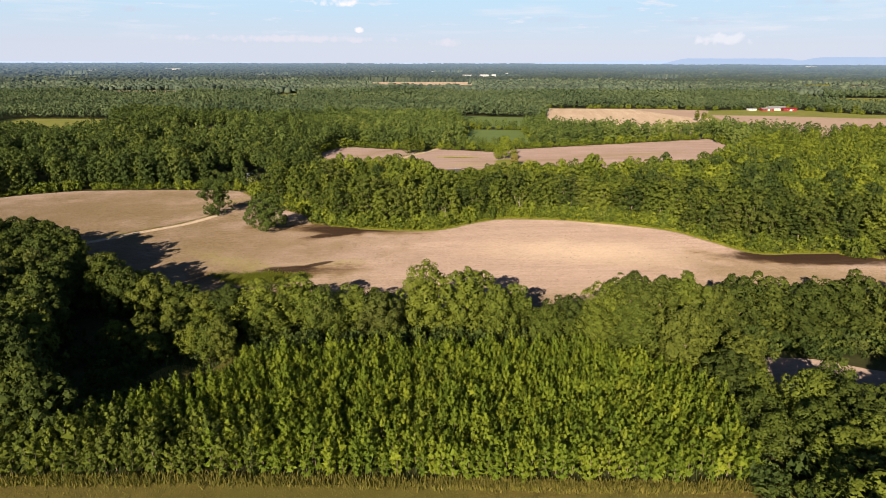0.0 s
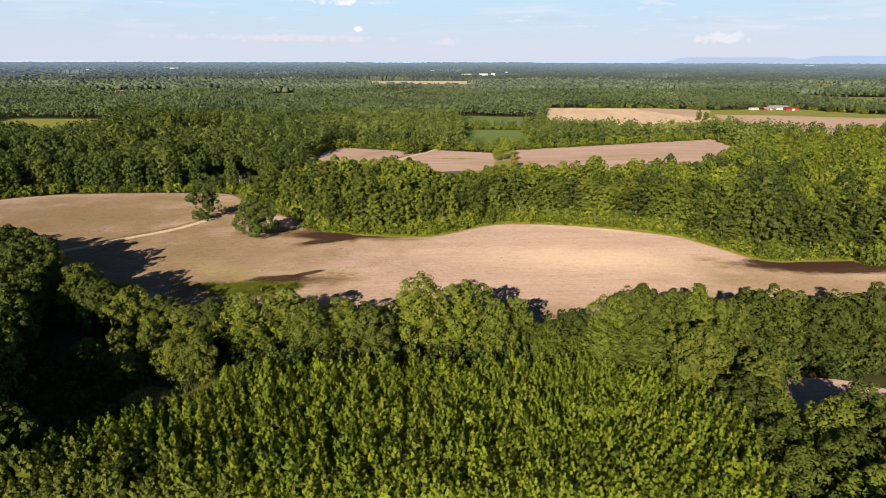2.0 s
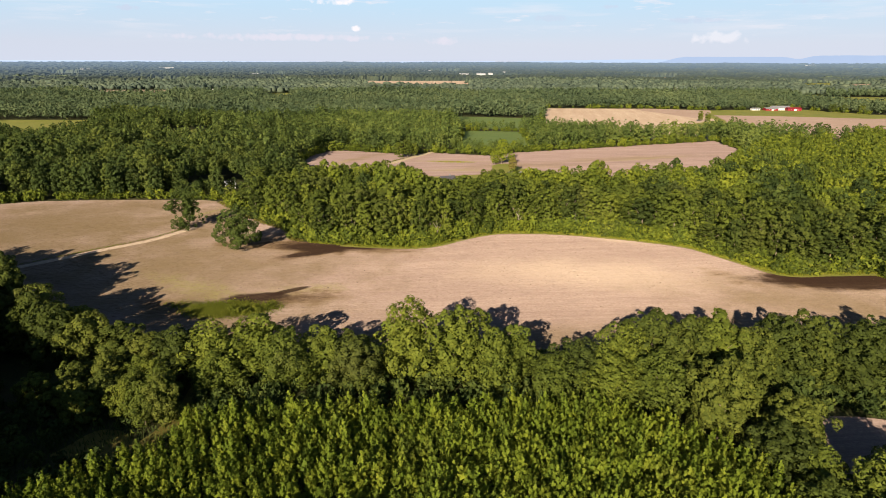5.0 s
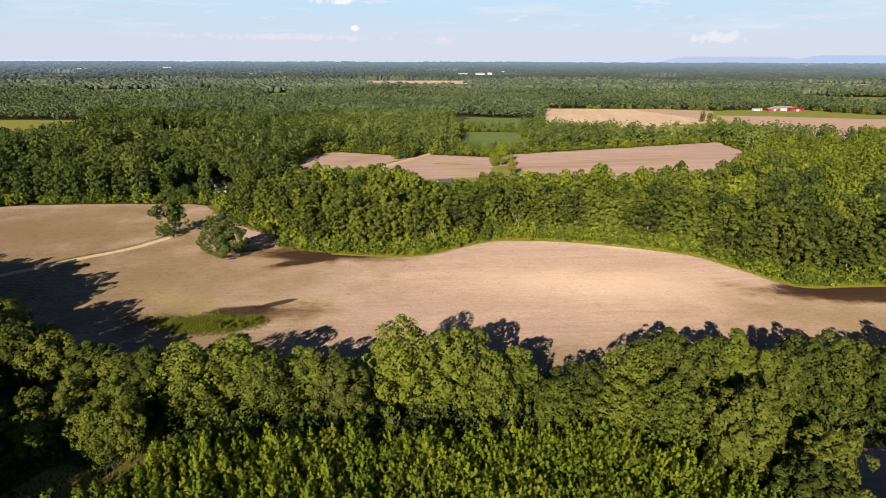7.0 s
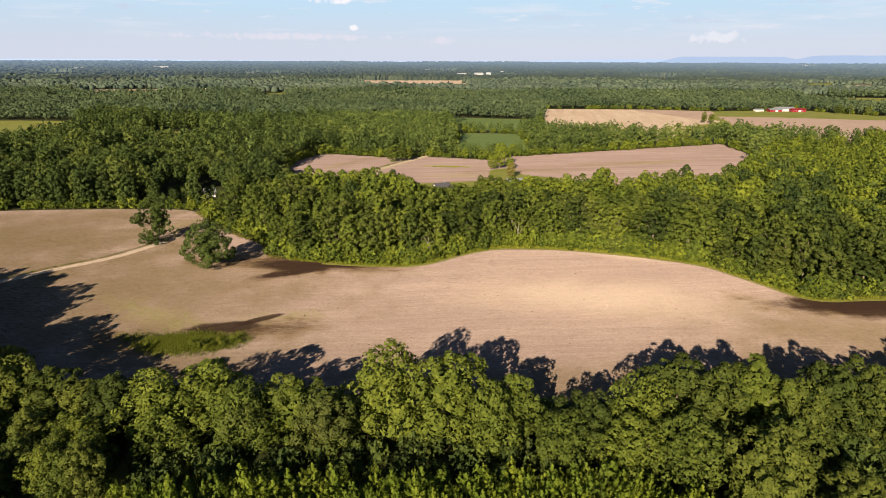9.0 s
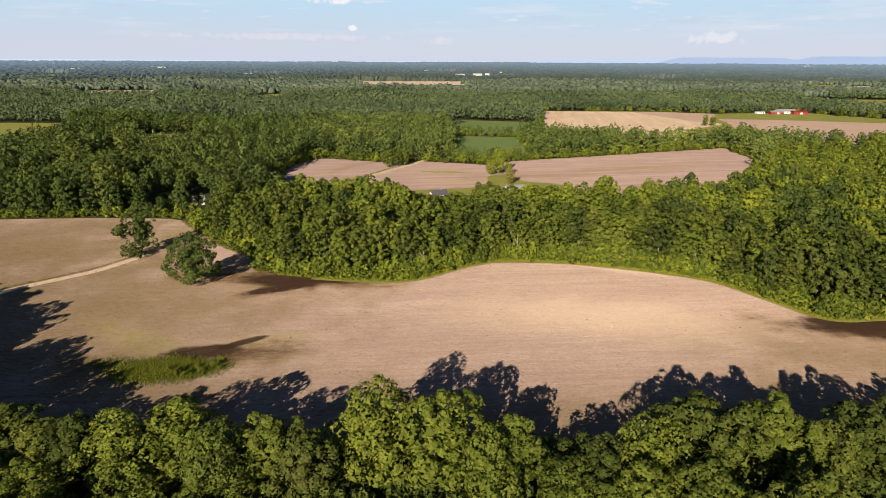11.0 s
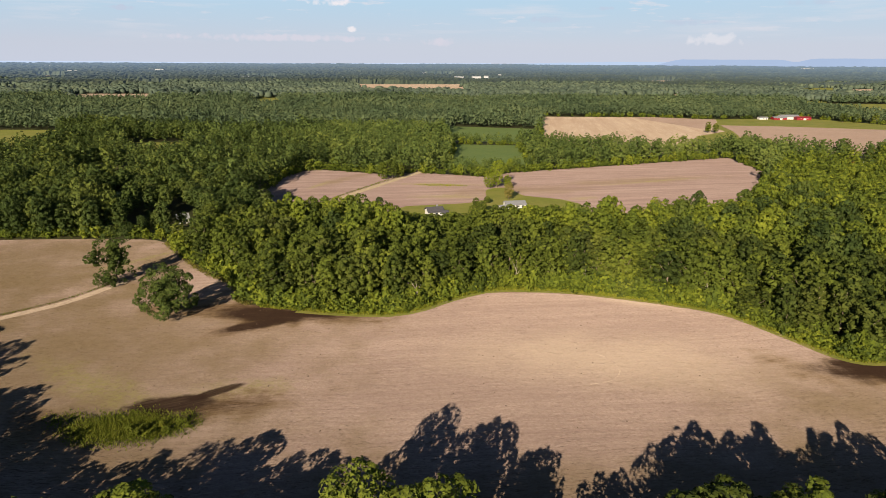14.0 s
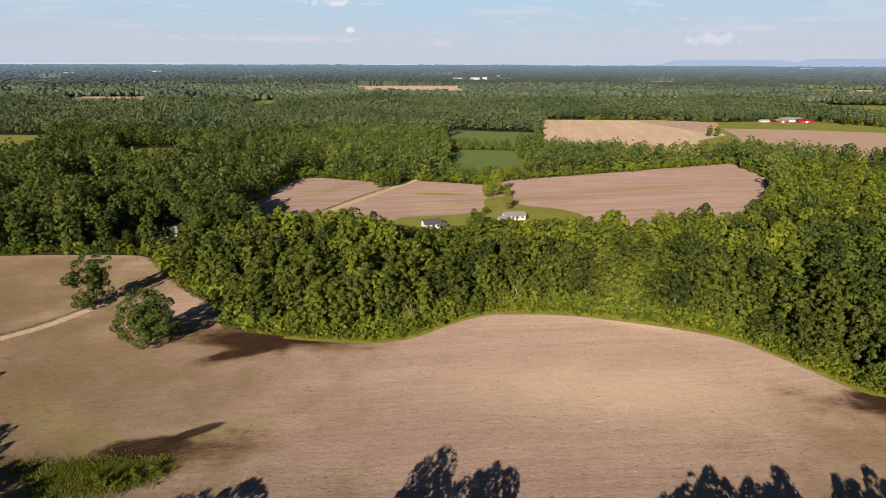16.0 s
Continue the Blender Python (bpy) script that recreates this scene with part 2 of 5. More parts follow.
    return m.done(col, rough, 0.15)


def plain_material(name, colour, vary=0.18, scale=2.0, rough=0.8, spec=0.3):
    m = Nodes(name)
    f = m.noise(scale, 4, 0.6)
    dark = tuple(c * (1 - vary) for c in colour)
    lite = tuple(min(1, c * (1 + vary)) for c in colour)
    col = m.mix(m.ramp(f, [(0.3, 0.0), (0.7, 1.0)]), dark, lite)
    m.bump(f, 0.15, 0.02)
    if rough > 0.9:
        m.bsdf.inputs["Diffuse Roughness"].default_value = 1.0
    return m.done(col, rough, spec)


def grass_material(name, dark, light, odd):
    m = Nodes(name)
    f = m.noise(0.35, 6, 0.65)
    g = m.noise(0.05, 3, 0.5)
    col = m.mix(m.ramp(f, [(0.3, 0.0), (0.7, 1.0)]), dark, light)
    col = m.mix(m.ramp(g, [(0.4, 0.0), (0.7, 0.7)]), col, odd)
    m.bump(m.noise(3.0, 4, 0.7), 0.6, 0.15)
    return m.done(col, 0.9, 0.15)


M = dict(
    broad=leaf_material("broadleaf foliage", (0.033, 0.047, 0.011), (0.069, 0.092, 0.015), (0.130, 0.152, 0.021), 8, 0.2, per_object=True),
    broad_mass=leaf_material("woodland foliage", (0.032, 0.048, 0.012), (0.082, 0.110, 0.015), (0.158, 0.180, 0.019), 8.5),
    # bluer green for the farther woods: a first trace of haze in the colour
    back_mass=leaf_material("farther woodland foliage", (0.034, 0.053, 0.017), (0.071, 0.102, 0.026), (0.127, 0.156, 0.035), 8.5, spray_part=0.18, stands=0.7),
    # leaf greens dimmed to carry shade on woods, row trees and low growth
    oak=leaf_material("shade-dimmed foliage", (0.020, 0.031, 0.009), (0.040, 0.056, 0.012), (0.080, 0.097, 0.017), 8, per_object=True),
    # this one also gives the lone field trees their own dark olive
    dim_mass=leaf_material("dark olive and shade-dimmed woodland foliage", (0.020, 0.033, 0.010), (0.042, 0.063, 0.016), (0.086, 0.108, 0.021), 8.5, stands=0.5),
    dim_row=leaf_material("olive shade-dimmed foliage", (0.022, 0.032, 0.009), (0.046, 0.062, 0.012), (0.098, 0.114, 0.019), 8, per_object=True),
    sapling=leaf_material("young plantation foliage", (0.052, 0.082, 0.012), (0.108, 0.150, 0.016), (0.178, 0.204, 0.021), 2.6, 0.34, per_object=True),
    sapling_mass=leaf_material("plantation foliage", (0.052, 0.082, 0.012), (0.108, 0.150, 0.016), (0.178, 0.204, 0.021), 2.6, 0.42),
    # paler, bluer greens: haze put into the leaf colour of the far woods
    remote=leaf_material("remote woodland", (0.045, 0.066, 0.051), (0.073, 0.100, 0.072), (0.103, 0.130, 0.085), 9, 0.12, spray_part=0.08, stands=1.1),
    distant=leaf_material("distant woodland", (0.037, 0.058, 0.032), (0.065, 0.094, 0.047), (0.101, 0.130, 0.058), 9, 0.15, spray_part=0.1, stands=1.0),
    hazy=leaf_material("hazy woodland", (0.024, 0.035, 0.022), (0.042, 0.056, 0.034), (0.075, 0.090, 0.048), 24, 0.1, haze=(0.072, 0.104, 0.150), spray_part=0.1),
    weed=leaf_material("weeds", (0.048, 0.064, 0.011), (0.098, 0.118, 0.015), (0.165, 0.168, 0.026), 1.5, 0.35),
    verge=leaf_material("field margin grass", (0.09, 0.11, 0.014), (0.16, 0.18, 0.02), (0.25, 0.24, 0.035), 2.0, 0.35),
    reed=leaf_material("tall dry grass", (0.075, 0.078, 0.016), (0.125, 0.118, 0.025), (0.20, 0.168, 0.05), 1.2, 0.3),
    bark=plain_material("bark", (0.16, 0.13, 0.10), 0.35, 3.0, 0.95, 0.1),
    floor=grass_material("woodland floor", (0.022, 0.028, 0.010), (0.05, 0.058, 0.016), (0.06, 0.05, 0.025)),
    meadow=grass_material("mown meadow", (0.09, 0.075, 0.02), (0.15, 0.12, 0.03), (0.11, 0.11, 0.022)),
    lawn=grass_material("lawn", (0.145, 0.165, 0.030), (0.21, 0.225, 0.045), (0.25, 0.23, 0.06)),
    crop=grass_material("green crop", (0.098, 0.150, 0.044), (0.125, 0.182, 0.052), (0.14, 0.188, 0.054)),
    track=plain_material("dirt track", (0.265, 0.215, 0.165), 0.2, 0.6, 0.95, 0.1),
    lane=plain_material("grassy dirt lane", (0.205, 0.172, 0.115), 0.25, 0.5, 0.95, 0.1),
    white=plain_material("white siding", (0.5, 0.5, 0.49), 0.06, 1.0, 0.6),
    roof_dark=plain_material("dark shingles", (0.06, 0.06, 0.07), 0.25, 2.0, 0.85),
    roof_grey=plain_material("grey metal roof", (0.19, 0.20, 0.215), 0.12, 0.6, 0.6),
    barn_red=plain_material("red barn paint", (0.19, 0.012, 0.020), 0.25, 0.7, 0.6),
    # white dulled to blue-grey: haze put into the far halls' colour
    pale=plain_material("haze-paled sheet metal", (0.34, 0.36, 0.38), 0.1, 0.2, 0.7),
    glass=plain_material("window glass", (0.03, 0.04, 0.05), 0.1, 1.0, 0.08, 0.5),
)

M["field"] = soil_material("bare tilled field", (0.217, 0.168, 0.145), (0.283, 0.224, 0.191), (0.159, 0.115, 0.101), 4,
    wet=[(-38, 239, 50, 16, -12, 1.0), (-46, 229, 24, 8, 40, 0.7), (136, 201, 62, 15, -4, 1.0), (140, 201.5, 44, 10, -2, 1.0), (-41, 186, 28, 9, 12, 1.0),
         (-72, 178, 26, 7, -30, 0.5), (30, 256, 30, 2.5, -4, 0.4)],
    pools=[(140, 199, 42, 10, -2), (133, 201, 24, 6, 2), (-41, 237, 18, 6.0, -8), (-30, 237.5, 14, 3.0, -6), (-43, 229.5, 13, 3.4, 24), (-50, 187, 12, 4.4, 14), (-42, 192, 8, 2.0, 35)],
    brown=[(-100, 205, 120, 75, -25), (-140, 250, 110, 60, 0), (-60, 175, 50, 22, 0), (-150, 285, 110, 60, 10), (-170, 275, 150, 70, 20), (-70, 225, 80, 45, 0), (120, 186, 70, 28, -8), (140, 168, 90, 26, -8), (60, 158, 120, 16, 0)],
    # the large oval is the glow opposite the sun, put into the soil colour
    light=[(55, 208, 62, 22, -5), (75, 246, 22, 6, -20)],
    green=[(-56, 178, 20, 8, 10), (-38, 193, 22, 6, 14), (-70, 195, 34, 8, -30), (-104, 290, 26, 3, 50)])
M["field_far"] = soil_material("pinkish harvested field", (0.188, 0.142, 0.130), (0.245, 0.195, 0.178), (0.112, 0.077, 0.071), 8, pitch=0.5, stripes=0.2,
    brown=[(60, 420, 60, 18, 8), (150, 455, 90, 14, 14), (-50, 455, 34, 10, 60)],
    green=[(16, 441, 40, 5, -4), (14, 440, 22, 7, -8), (-60, 440, 20, 3, 70), (150, 450, 60, 3, 20), (20, 405, 30, 8, 0), (95, 400, 16, 5, 20)])
M["field_tan"] = soil_material("tan stubble field", (0.240, 0.200, 0.150), (0.29, 0.25, 0.195), (0.165, 0.118, 0.088), 81, pitch=0.22, stripes=0.085)
M["field_brown"] = soil_material("brown harvested field", (0.160, 0.118, 0.098), (0.20, 0.152, 0.128), (0.13, 0.096, 0.077), 3, pitch=0.2)


# ---------------------------------------------------------------- helpers for building
def mesh_from(name, verts, faces, material, smooth=False, tone=None):
    """A mesh from arrays of vertices (n, 3) and of triangles or quads; tone: which plant of its kind it is, 0 to 1."""
    me = bpy.data.meshes.new(name)
    verts, faces = np.asarray(verts, np.float32), np.asarray(faces, np.int32)
    k = faces.shape[1]
    me.vertices.add(len(verts))
    me.vertices.foreach_set("co", verts.ravel())
    me.loops.add(faces.size)
    me.loops.foreach_set("vertex_index", faces.ravel())
    me.polygons.add(len(faces))
    me.polygons.foreach_set("loop_start", np.arange(0, faces.size, k, dtype=np.int32))
    me.polygons.foreach_set("use_smooth", np.full(len(faces), smooth))
    me.update(calc_edges=True)
    me.materials.append(material)
    if tone is not None:
        at = me.attributes.new("tone", "FLOAT", "POINT")
        at.data.foreach_set("value", np.ascontiguousarray(np.broadcast_to(tone, len(verts)), np.float32))
    return me


def part(name, data, material, parent, label=""):
    """Links a bmesh or a mesh as one mesh object under a thing or a part."""
    if isinstance(data, bmesh.types.BMesh):
        me = bpy.data.meshes.new(name)
        data.to_mesh(me)
        data.free()
        me.materials.append(material)
        data = me
    ob = new(name, data)
    ob.parent = parent
    return tagged(ob, label)


def inside(poly, pts):
    """Which of the points (n, 2) lie in the polygon."""
    x, y = pts[:, 0], pts[:, 1]
    res = np.zeros(len(pts), bool)
    for (x1, y1), (x2, y2) in zip(poly, poly[1:] + poly[:1]):
        if y1 != y2:
            res ^= ((y1 > y) != (y2 > y)) & (x < (x2 - x1) * (y - y1) / (y2 - y1) + x1)
    return res


def scatter(x0, x1, y0, y1, step, rng, jitter=0.42):
    gx, gy = np.meshgrid(np.arange(x0, x1, step), np.arange(y0, y1, step))
    gx = gx + (np.arange(gx.shape[0]) % 2)[:, None] * step / 2
    p = np.stack([gx.ravel(), gy.ravel()], 1)
    return p + rng.uniform(-jitter, jitter, p.shape) * step


def in_reach(p):
    """The wedge of country that is built in full."""
    return np.abs(p[:, 0]) < 0.72 * p[:, 1] + 34


def rise(x, y):
    """The land is lifted towards the horizon so its edge meets the camera's skyline."""
    d = np.hypot(x, y)
    s = np.clip((d - 1800) / 3000, 0, 1)
    return 43 * s * s * (3 - 2 * s)


def ico(level):
    bm = bmesh.new()
    bmesh.ops.create_icosphere(bm, subdivisions=level, radius=1)
    v = np.array([tuple(q.co) for q in bm.verts])
    f = np.array([[q.index for q in t.verts] for t in bm.faces])
    bm.free()
    return v, f


ICO1, ICO2 = ico(1), ico(2)


def leaf_triangles(c, n, size, rng, tilt=0.85):
    """Leaf sprays: one uneven triangle at each centre, facing about along n."""
    k = len(c)
    n = n + rng.normal(0, tilt, (k, 3))
    n /= np.linalg.norm(n, axis=1)[:, None] + 1e-9
    a = np.cross(n, rng.normal(0, 1, (k, 3)))
    a /= np.linalg.norm(a, axis=1)[:, None] + 1e-9
    b = np.cross(n, a)
    s = size * rng.uniform(0.55, 1.35, (k, 1))
    v = np.stack([c + a * s * 0.75, c - a * s * 0.4 + b * s * 0.6, c - a * s * 0.45 - b * s * 0.55], 1)
    return v.reshape(-1, 3), np.arange(3 * k).reshape(-1, 3)


def joined(pieces):
    vs, fs, base = [], [], 0
    for v, f in pieces:
        vs.append(v)
        fs.append(f + base)
        base += len(v)
    return np.concatenate(vs), np.concatenate(fs)


def crown_shape(height, base, radius, lobes, leaves, size, seed, lobe=0.3, wild=0.22, flat=0.8, inner=None, tilt=0.85, deep=None, peak=2.1, core=0.5):
    """Crown of a broadleaf tree: billowing clumps of leaf sprays, with gaps, over a dense inside."""
    rng = np.random.default_rng(seed)
    cz, hz = (height + base) / 2, (height - base) / 2
    i = np.arange(lobes) + 0.5
    u = np.clip(1 - 1.9 * i / lobes + rng.normal(0, 0.06, lobes), -0.97, 1)
    az = i * 2.39996 + rng.normal(0, 0.25, lobes)
    w = (1 - np.abs(u) ** np.where(u < 0, 4.0, peak)) ** 0.5
    ph = rng.uniform(0, 6.28, 4)
    out = 1 + wild * (0.6 * np.sin(2 * az + ph[0] + 2 * u) + 0.6 * np.sin(3 * az + ph[1] - 3 * u) + 0.5 * np.sin(5 * u + ph[2])) + rng.normal(0, wild * 0.35, lobes)
    r = radius * lobe * rng.uniform(0.65, 1.35, lobes) * (0.8 + 0.2 * w)
    d = np.maximum(0, radius * w * out - r * 0.75)
    z = cz + u * (hz - r * 0.6) * (1 + (out - 1) * 0.35)
    lob = np.stack([np.cos(az) * d, np.sin(az) * d, np.maximum(z, r * 0.6), r], 1)
    many = leaves * 3
    per = rng.choice(lobes, many, p=lob[:, 3] ** 2 / (lob[:, 3] ** 2).sum())
    n = rng.normal(0, 1, (many, 3))
    n += np.stack([np.cos(az[per]) * w[per], np.sin(az[per]) * w[per], np.clip(u[per], -0.3, 1) + 0.3], 1) * 0.8
    n /= np.linalg.norm(n, axis=1)[:, None]
    rr = lob[per, 3:4] * rng.uniform(0.82, 1.14, (many, 1))
    c = lob[per, :3] + n * rr * np.array([1, 1, flat])
    d = np.linalg.norm((c[:, None] - lob[None, :, :3]) / np.array([1, 1, flat]), axis=2) / lob[None, :, 3]
    keep = np.where((d > 0.8).all(1) & (c[:, 2] > 0.1))[0][:leaves]
    c, n = c[keep], n[keep]
    pieces = [leaf_triangles(c, n, size, rng, tilt)]
    # leaf sprays deeper in, seen through the gaps
    k = deep or max(14, leaves // 9)
    n = rng.normal(0, 1, (k, 3))
    n /= np.linalg.norm(n, axis=1)[:, None]
    c = n * np.array([radius * core, radius * core, hz * (core + 0.15)]) * rng.uniform(0.5, 1.0, (k, 1)) + (0, 0, cz - hz * 0.08)
    pieces.append(leaf_triangles(c, n, inner or radius * 0.5, rng, 0.9))
    return joined(pieces)


def dome_shape(height, base, radius, ball, leaves, size, seed, lumps=0.2):
    """Crown of a tree far off: an uneven leafy mound with loose sprays round it."""
    rng = np.random.default_rng(seed)
    v, f = ball[0].copy(), ball[1]
    ph = rng.uniform(0, 6.28, 5)
    az, u = np.arctan2(v[:, 1], v[:, 0]), v[:, 2]
    out = 1 + lumps * (0.5 * np.sin(3 * az + ph[0] + 3 * u) + 0.5 * np.sin(4 * u + 2 * az + ph[1]) + 0.35 * np.sin(5 * az - 4 * u + ph[2])) + rng.normal(0, lumps * 0.45, len(v))
    hz = (height - base) / 2
    full = np.where((u < 0) & (u > -0.9), 1.06 / np.sqrt(np.maximum(1 - u * u, 0.05)), 1.0)
    v = v * out[:, None] * np.stack([radius * full, radius * full, np.where(u < 0, 1.8 * hz, hz)], 1) + (0, 0, base + hz)
    v[:, 2] = np.maximum(v[:, 2], 0.3)
    pieces = [(v, f)]
    n = rng.normal(0, 1, (leaves, 3))
    n[:, 2] = np.abs(n[:, 2]) * 1.1 - 0.3
    n /= np.linalg.norm(n, axis=1)[:, None]
    c = n * np.array([radius, radius, hz]) * rng.uniform(0.86, 1.12, (leaves, 1)) + (0, 0, base + hz)
    pieces.append(leaf_triangles(c, n, size, rng, 0.3))
    return joined(pieces)


def tube(points, radii, sides=6):
    v, f = [], []
    for k, (p, r) in enumerate(zip(points, radii)):
        for s in range(sides):
            a = 2 * math.pi * s / sides
            v.append((p[0] + math.cos(a) * r, p[1] + math.sin(a) * r, p[2]))
    for k in range(len(points) - 1):
        for s in range(sides):
            a, b = k * sides + s, k * sides + (s + 1) % sides
            f += [(a, b, b + sides), (a, b + sides, a + sides)]
    return np.array(v, float), np.array(f)


def trunk_shape(height, girth, seed, limbs=4):
    rng = np.random.default_rng(seed)
    pts = [(0, 0, -0.3), (0, 0, 0.6)]
    for k in (0.3, 0.6, 0.85):
        pts.append((*(rng.uniform(-0.03, 0.03, 2) * height), height * k))
    pieces = [tube(pts, [girth * 1.5, girth, girth * 0.8, girth * 0.5, girth * 0.15])]
    for k in range(limbs):
        a, z = rng.uniform(0, 6.28), height * rng.uniform(0.25, 0.6)
        r = height * rng.uniform(0.14, 0.24)
        pieces.append(tube([(0, 0, z), (math.cos(a) * r * 0.5, math.sin(a) * r * 0.5, z + r * 0.5), (math.cos(a) * r, math.sin(a) * r, z + r * 1.3)],
                           [girth * 0.45, girth * 0.3, girth * 0.1], 5))
    return joined(pieces)


def sapling_shape(height, radius, leaves, size, seed):
    """Young plantation tree: a rounded crown of upswept leafy shoots."""
    rng = np.random.default_rng(seed)
    shoots = 26
    t = (np.arange(shoots) + 0.5) / shoots
    az = np.arange(shoots) * 2.39996 + rng.normal(0, 0.3, shoots)
    wide = radius * np.clip(np.sin(np.pi * np.clip(0.2 + 0.74 * t, 0, 1)) ** 0.8, 0.12, 1) * rng.uniform(0.7, 1.12, shoots)
    base = np.stack([np.cos(az) * wide * 0.35, np.sin(az) * wide * 0.35, 0.5 + t * (height - 1.9)], 1)
    tip = np.stack([np.cos(az) * wide, np.sin(az) * wide, 0.5 + t * (height - 1.4) + rng.uniform(0.5, 1.1, shoots)], 1)
    tip[-1] = (rng.normal(0, 0.1), rng.normal(0, 0.1), height)
    per = rng.integers(0, shoots, leaves)
    u = rng.uniform(0.25, 1, (leaves, 1)) ** 0.7
    c = base[per] * (1 - u) + tip[per] * u + rng.normal(0, 0.13 * radius, (leaves, 3)) * (1.25 - u)
    c[:, 2] = np.maximum(c[:, 2], 0.15)
    n = np.stack([np.cos(az[per]), np.sin(az[per]), np.full(leaves, 0.9)], 1)
    pieces = [leaf_triangles(c, n, size, rng, 0.4)]
    c = np.stack([rng.normal(0, radius * 0.22, 14), rng.normal(0, radius * 0.22, 14), rng.uniform(0.1, 0.7, 14) * height], 1)
    pieces.append(leaf_triangles(c, np.stack([np.cos(np.arange(14.0)), np.sin(np.arange(14.0)), np.full(14, 0.2)], 1), radius * 0.7, rng, 0.5))
    return joined(pieces)


def mass(name, shapes, places, material, rng, label, category, squash=0.15, smooth=False):
    """Many plants in one mesh: shapes is a list of (verts, faces), places rows of x, y, z, scale."""
    vs, fs, tones, base = [], [], [], 0
    own = rng.uniform(0, 1, len(places))
    which = rng.integers(0, len(shapes), len(places))
    turn = rng.uniform(0, 2 * np.pi, len(places))
    tall = rng.uniform(1 - squash, 1 + squash, len(places))
    for k, (v, f) in enumerate(shapes):
        sel = np.where(which == k)[0]
        if not len(sel):
            continue
        c, s = np.cos(turn[sel])[:, None], np.sin(turn[sel])[:, None]
        sc = places[sel, 3][:, None]
        x = (v[None, :, 0] * c - v[None, :, 1] * s) * sc + places[sel, 0][:, None]
        y = (v[None, :, 0] * s + v[None, :, 1] * c) * sc + places[sel, 1][:, None]
        z = v[None, :, 2] * sc * tall[sel][:, None] + places[sel, 2][:, None]
        vs.append(np.stack([x, y, z], 2).reshape(-1, 3))
        tones.append(np.repeat(own[sel], len(v)))
        ff = f[None] + (np.arange(len(sel)) * len(v))[:, None, None] + base
        fs.append(ff.reshape(-1, 3))
        base += len(sel) * len(v)
    ob = new(name, mesh_from(name, np.concatenate(vs), np.concatenate(fs), material, smooth, tone=np.concatenate(tones)))
    return tagged(ob, label, category, kind="stuff")


def plant(name, trunk_mesh, crown_mesh, m, label, category, group, scale=(1, 1, 1)):
    """One tree: an empty at its foot with trunk and crown."""
    ob = new(name)
    ob.empty_display_size = 0.5
    ob.matrix_world = m @ Matrix.Diagonal((*scale, 1))
    part("trunk", trunk_mesh, None, ob)
    part("crown", crown_mesh, None, ob)
    return tagged(ob, label, category, group)


def sheet(name, poly, z, material, label, category, step=None):
    """A field or lawn: a thin slab of ground with a low edge."""
    bm = bmesh.new()
    up = [bm.verts.new((x, y, z + float(rise(x, y)))) for x, y in poly]
    bm.faces.new(up)
    if bm.faces[:][0].normal.z < 0 or sum((x2 - x1) * (y2 + y1) for (x1, y1), (x2, y2) in zip(poly, poly[1:] + poly[:1])) > 0:
        bmesh.ops.reverse_faces(bm, faces=bm.faces[:])
    bmesh.ops.triangulate(bm, faces=bm.faces[:])
    ob = part(name, bm, material, None)
    return tagged(ob, label, category, kind="structure")


def smooth_line(pts, n=6, closed=True):
    """Points of a rounded line through the given ones."""
    out, k = [], len(pts)
    rng_k = k if closed else k - 1
    for i in range(rng_k):
        p0, p1, p2, p3 = (Vector(pts[j % k] if closed else pts[min(max(j, 0), k - 1)]) for j in (i - 1, i, i + 1, i + 2))
        for s in range(n):
            t = s / n
            q = 0.5 * (2 * p1 + (p2 - p0) * t + (2 * p0 - 5 * p1 + 4 * p2 - p3) * t * t + (3 * p1 - p0 - 3 * p2 + p3) * t ** 3)
            out.append((q.x, q.y))
    return out if closed else out + [tuple(pts[-1])]


# ---------------------------------------------------------------- the lie of the land
FRONT = [(-104, 314), (-81, 283), (-58, 260), (-52, 247), (-33, 240), (-10, 236.5), (3, 239), (17, 250), (31, 256.5), (53, 255), (70, 250), (85, 244),
         (99, 236), (108, 222), (118, 205.5), (134, 205), (154, 205), (161, 198), (300, 165)]
MAIN = [(-330, 240), (-260, 275), (-207, 311), (-176, 318), (-127, 319)] + FRONT + [(300, 132), (160, 143), (110, 150), (60, 150), (0, 150), (-40, 153),
        (-75, 158), (-100, 172), (-140, 200), (-213, 215)]
SECOND = [(-90, 424), (-87, 473), (-75, 498), (-26, 478), (1, 483), (46, 467), (65, 483), (254, 554), (247, 480), (214, 427), (176, 360), (142, 325), (129, 327),
          (98, 317), (64, 308), (25, 302), (6, 291), (-5, 305), (-23, 326), (-61, 331), (-95, 400)]
GREEN = [(31, 635), (92, 627), (84, 503), (22, 503)]
GREEN_FAR = [(28, 802), (136, 772), (112, 640), (26, 665)]
OPEN_FAR = [(105, 591), (167, 940), (332, 934), (405, 902), (484, 918), (548, 916), (592, 832), (700, 800), (700, 720), (560, 620), (450, 560), (385, 548), (320, 556), (285, 600),
            (253, 580), (209, 570), (172, 583)]
TAN_RIGHT = [(755, 1260), (960, 1235), (835, 905), (645, 930), (660, 1070)]
FAR_FIELD = [(-250, 2160), (140, 2185), (110, 1560), (-150, 1560)]
LEFT_A = [(-520, 750), (-404, 748), (-350, 672), (-300, 560), (-480, 560)]
LEFT_B = [(-237, 488), (-196, 479), (-158, 402), (-192, 402)]
LEFT_C = [(-278, 644), (-222, 644), (-180, 545), (-230, 545)]
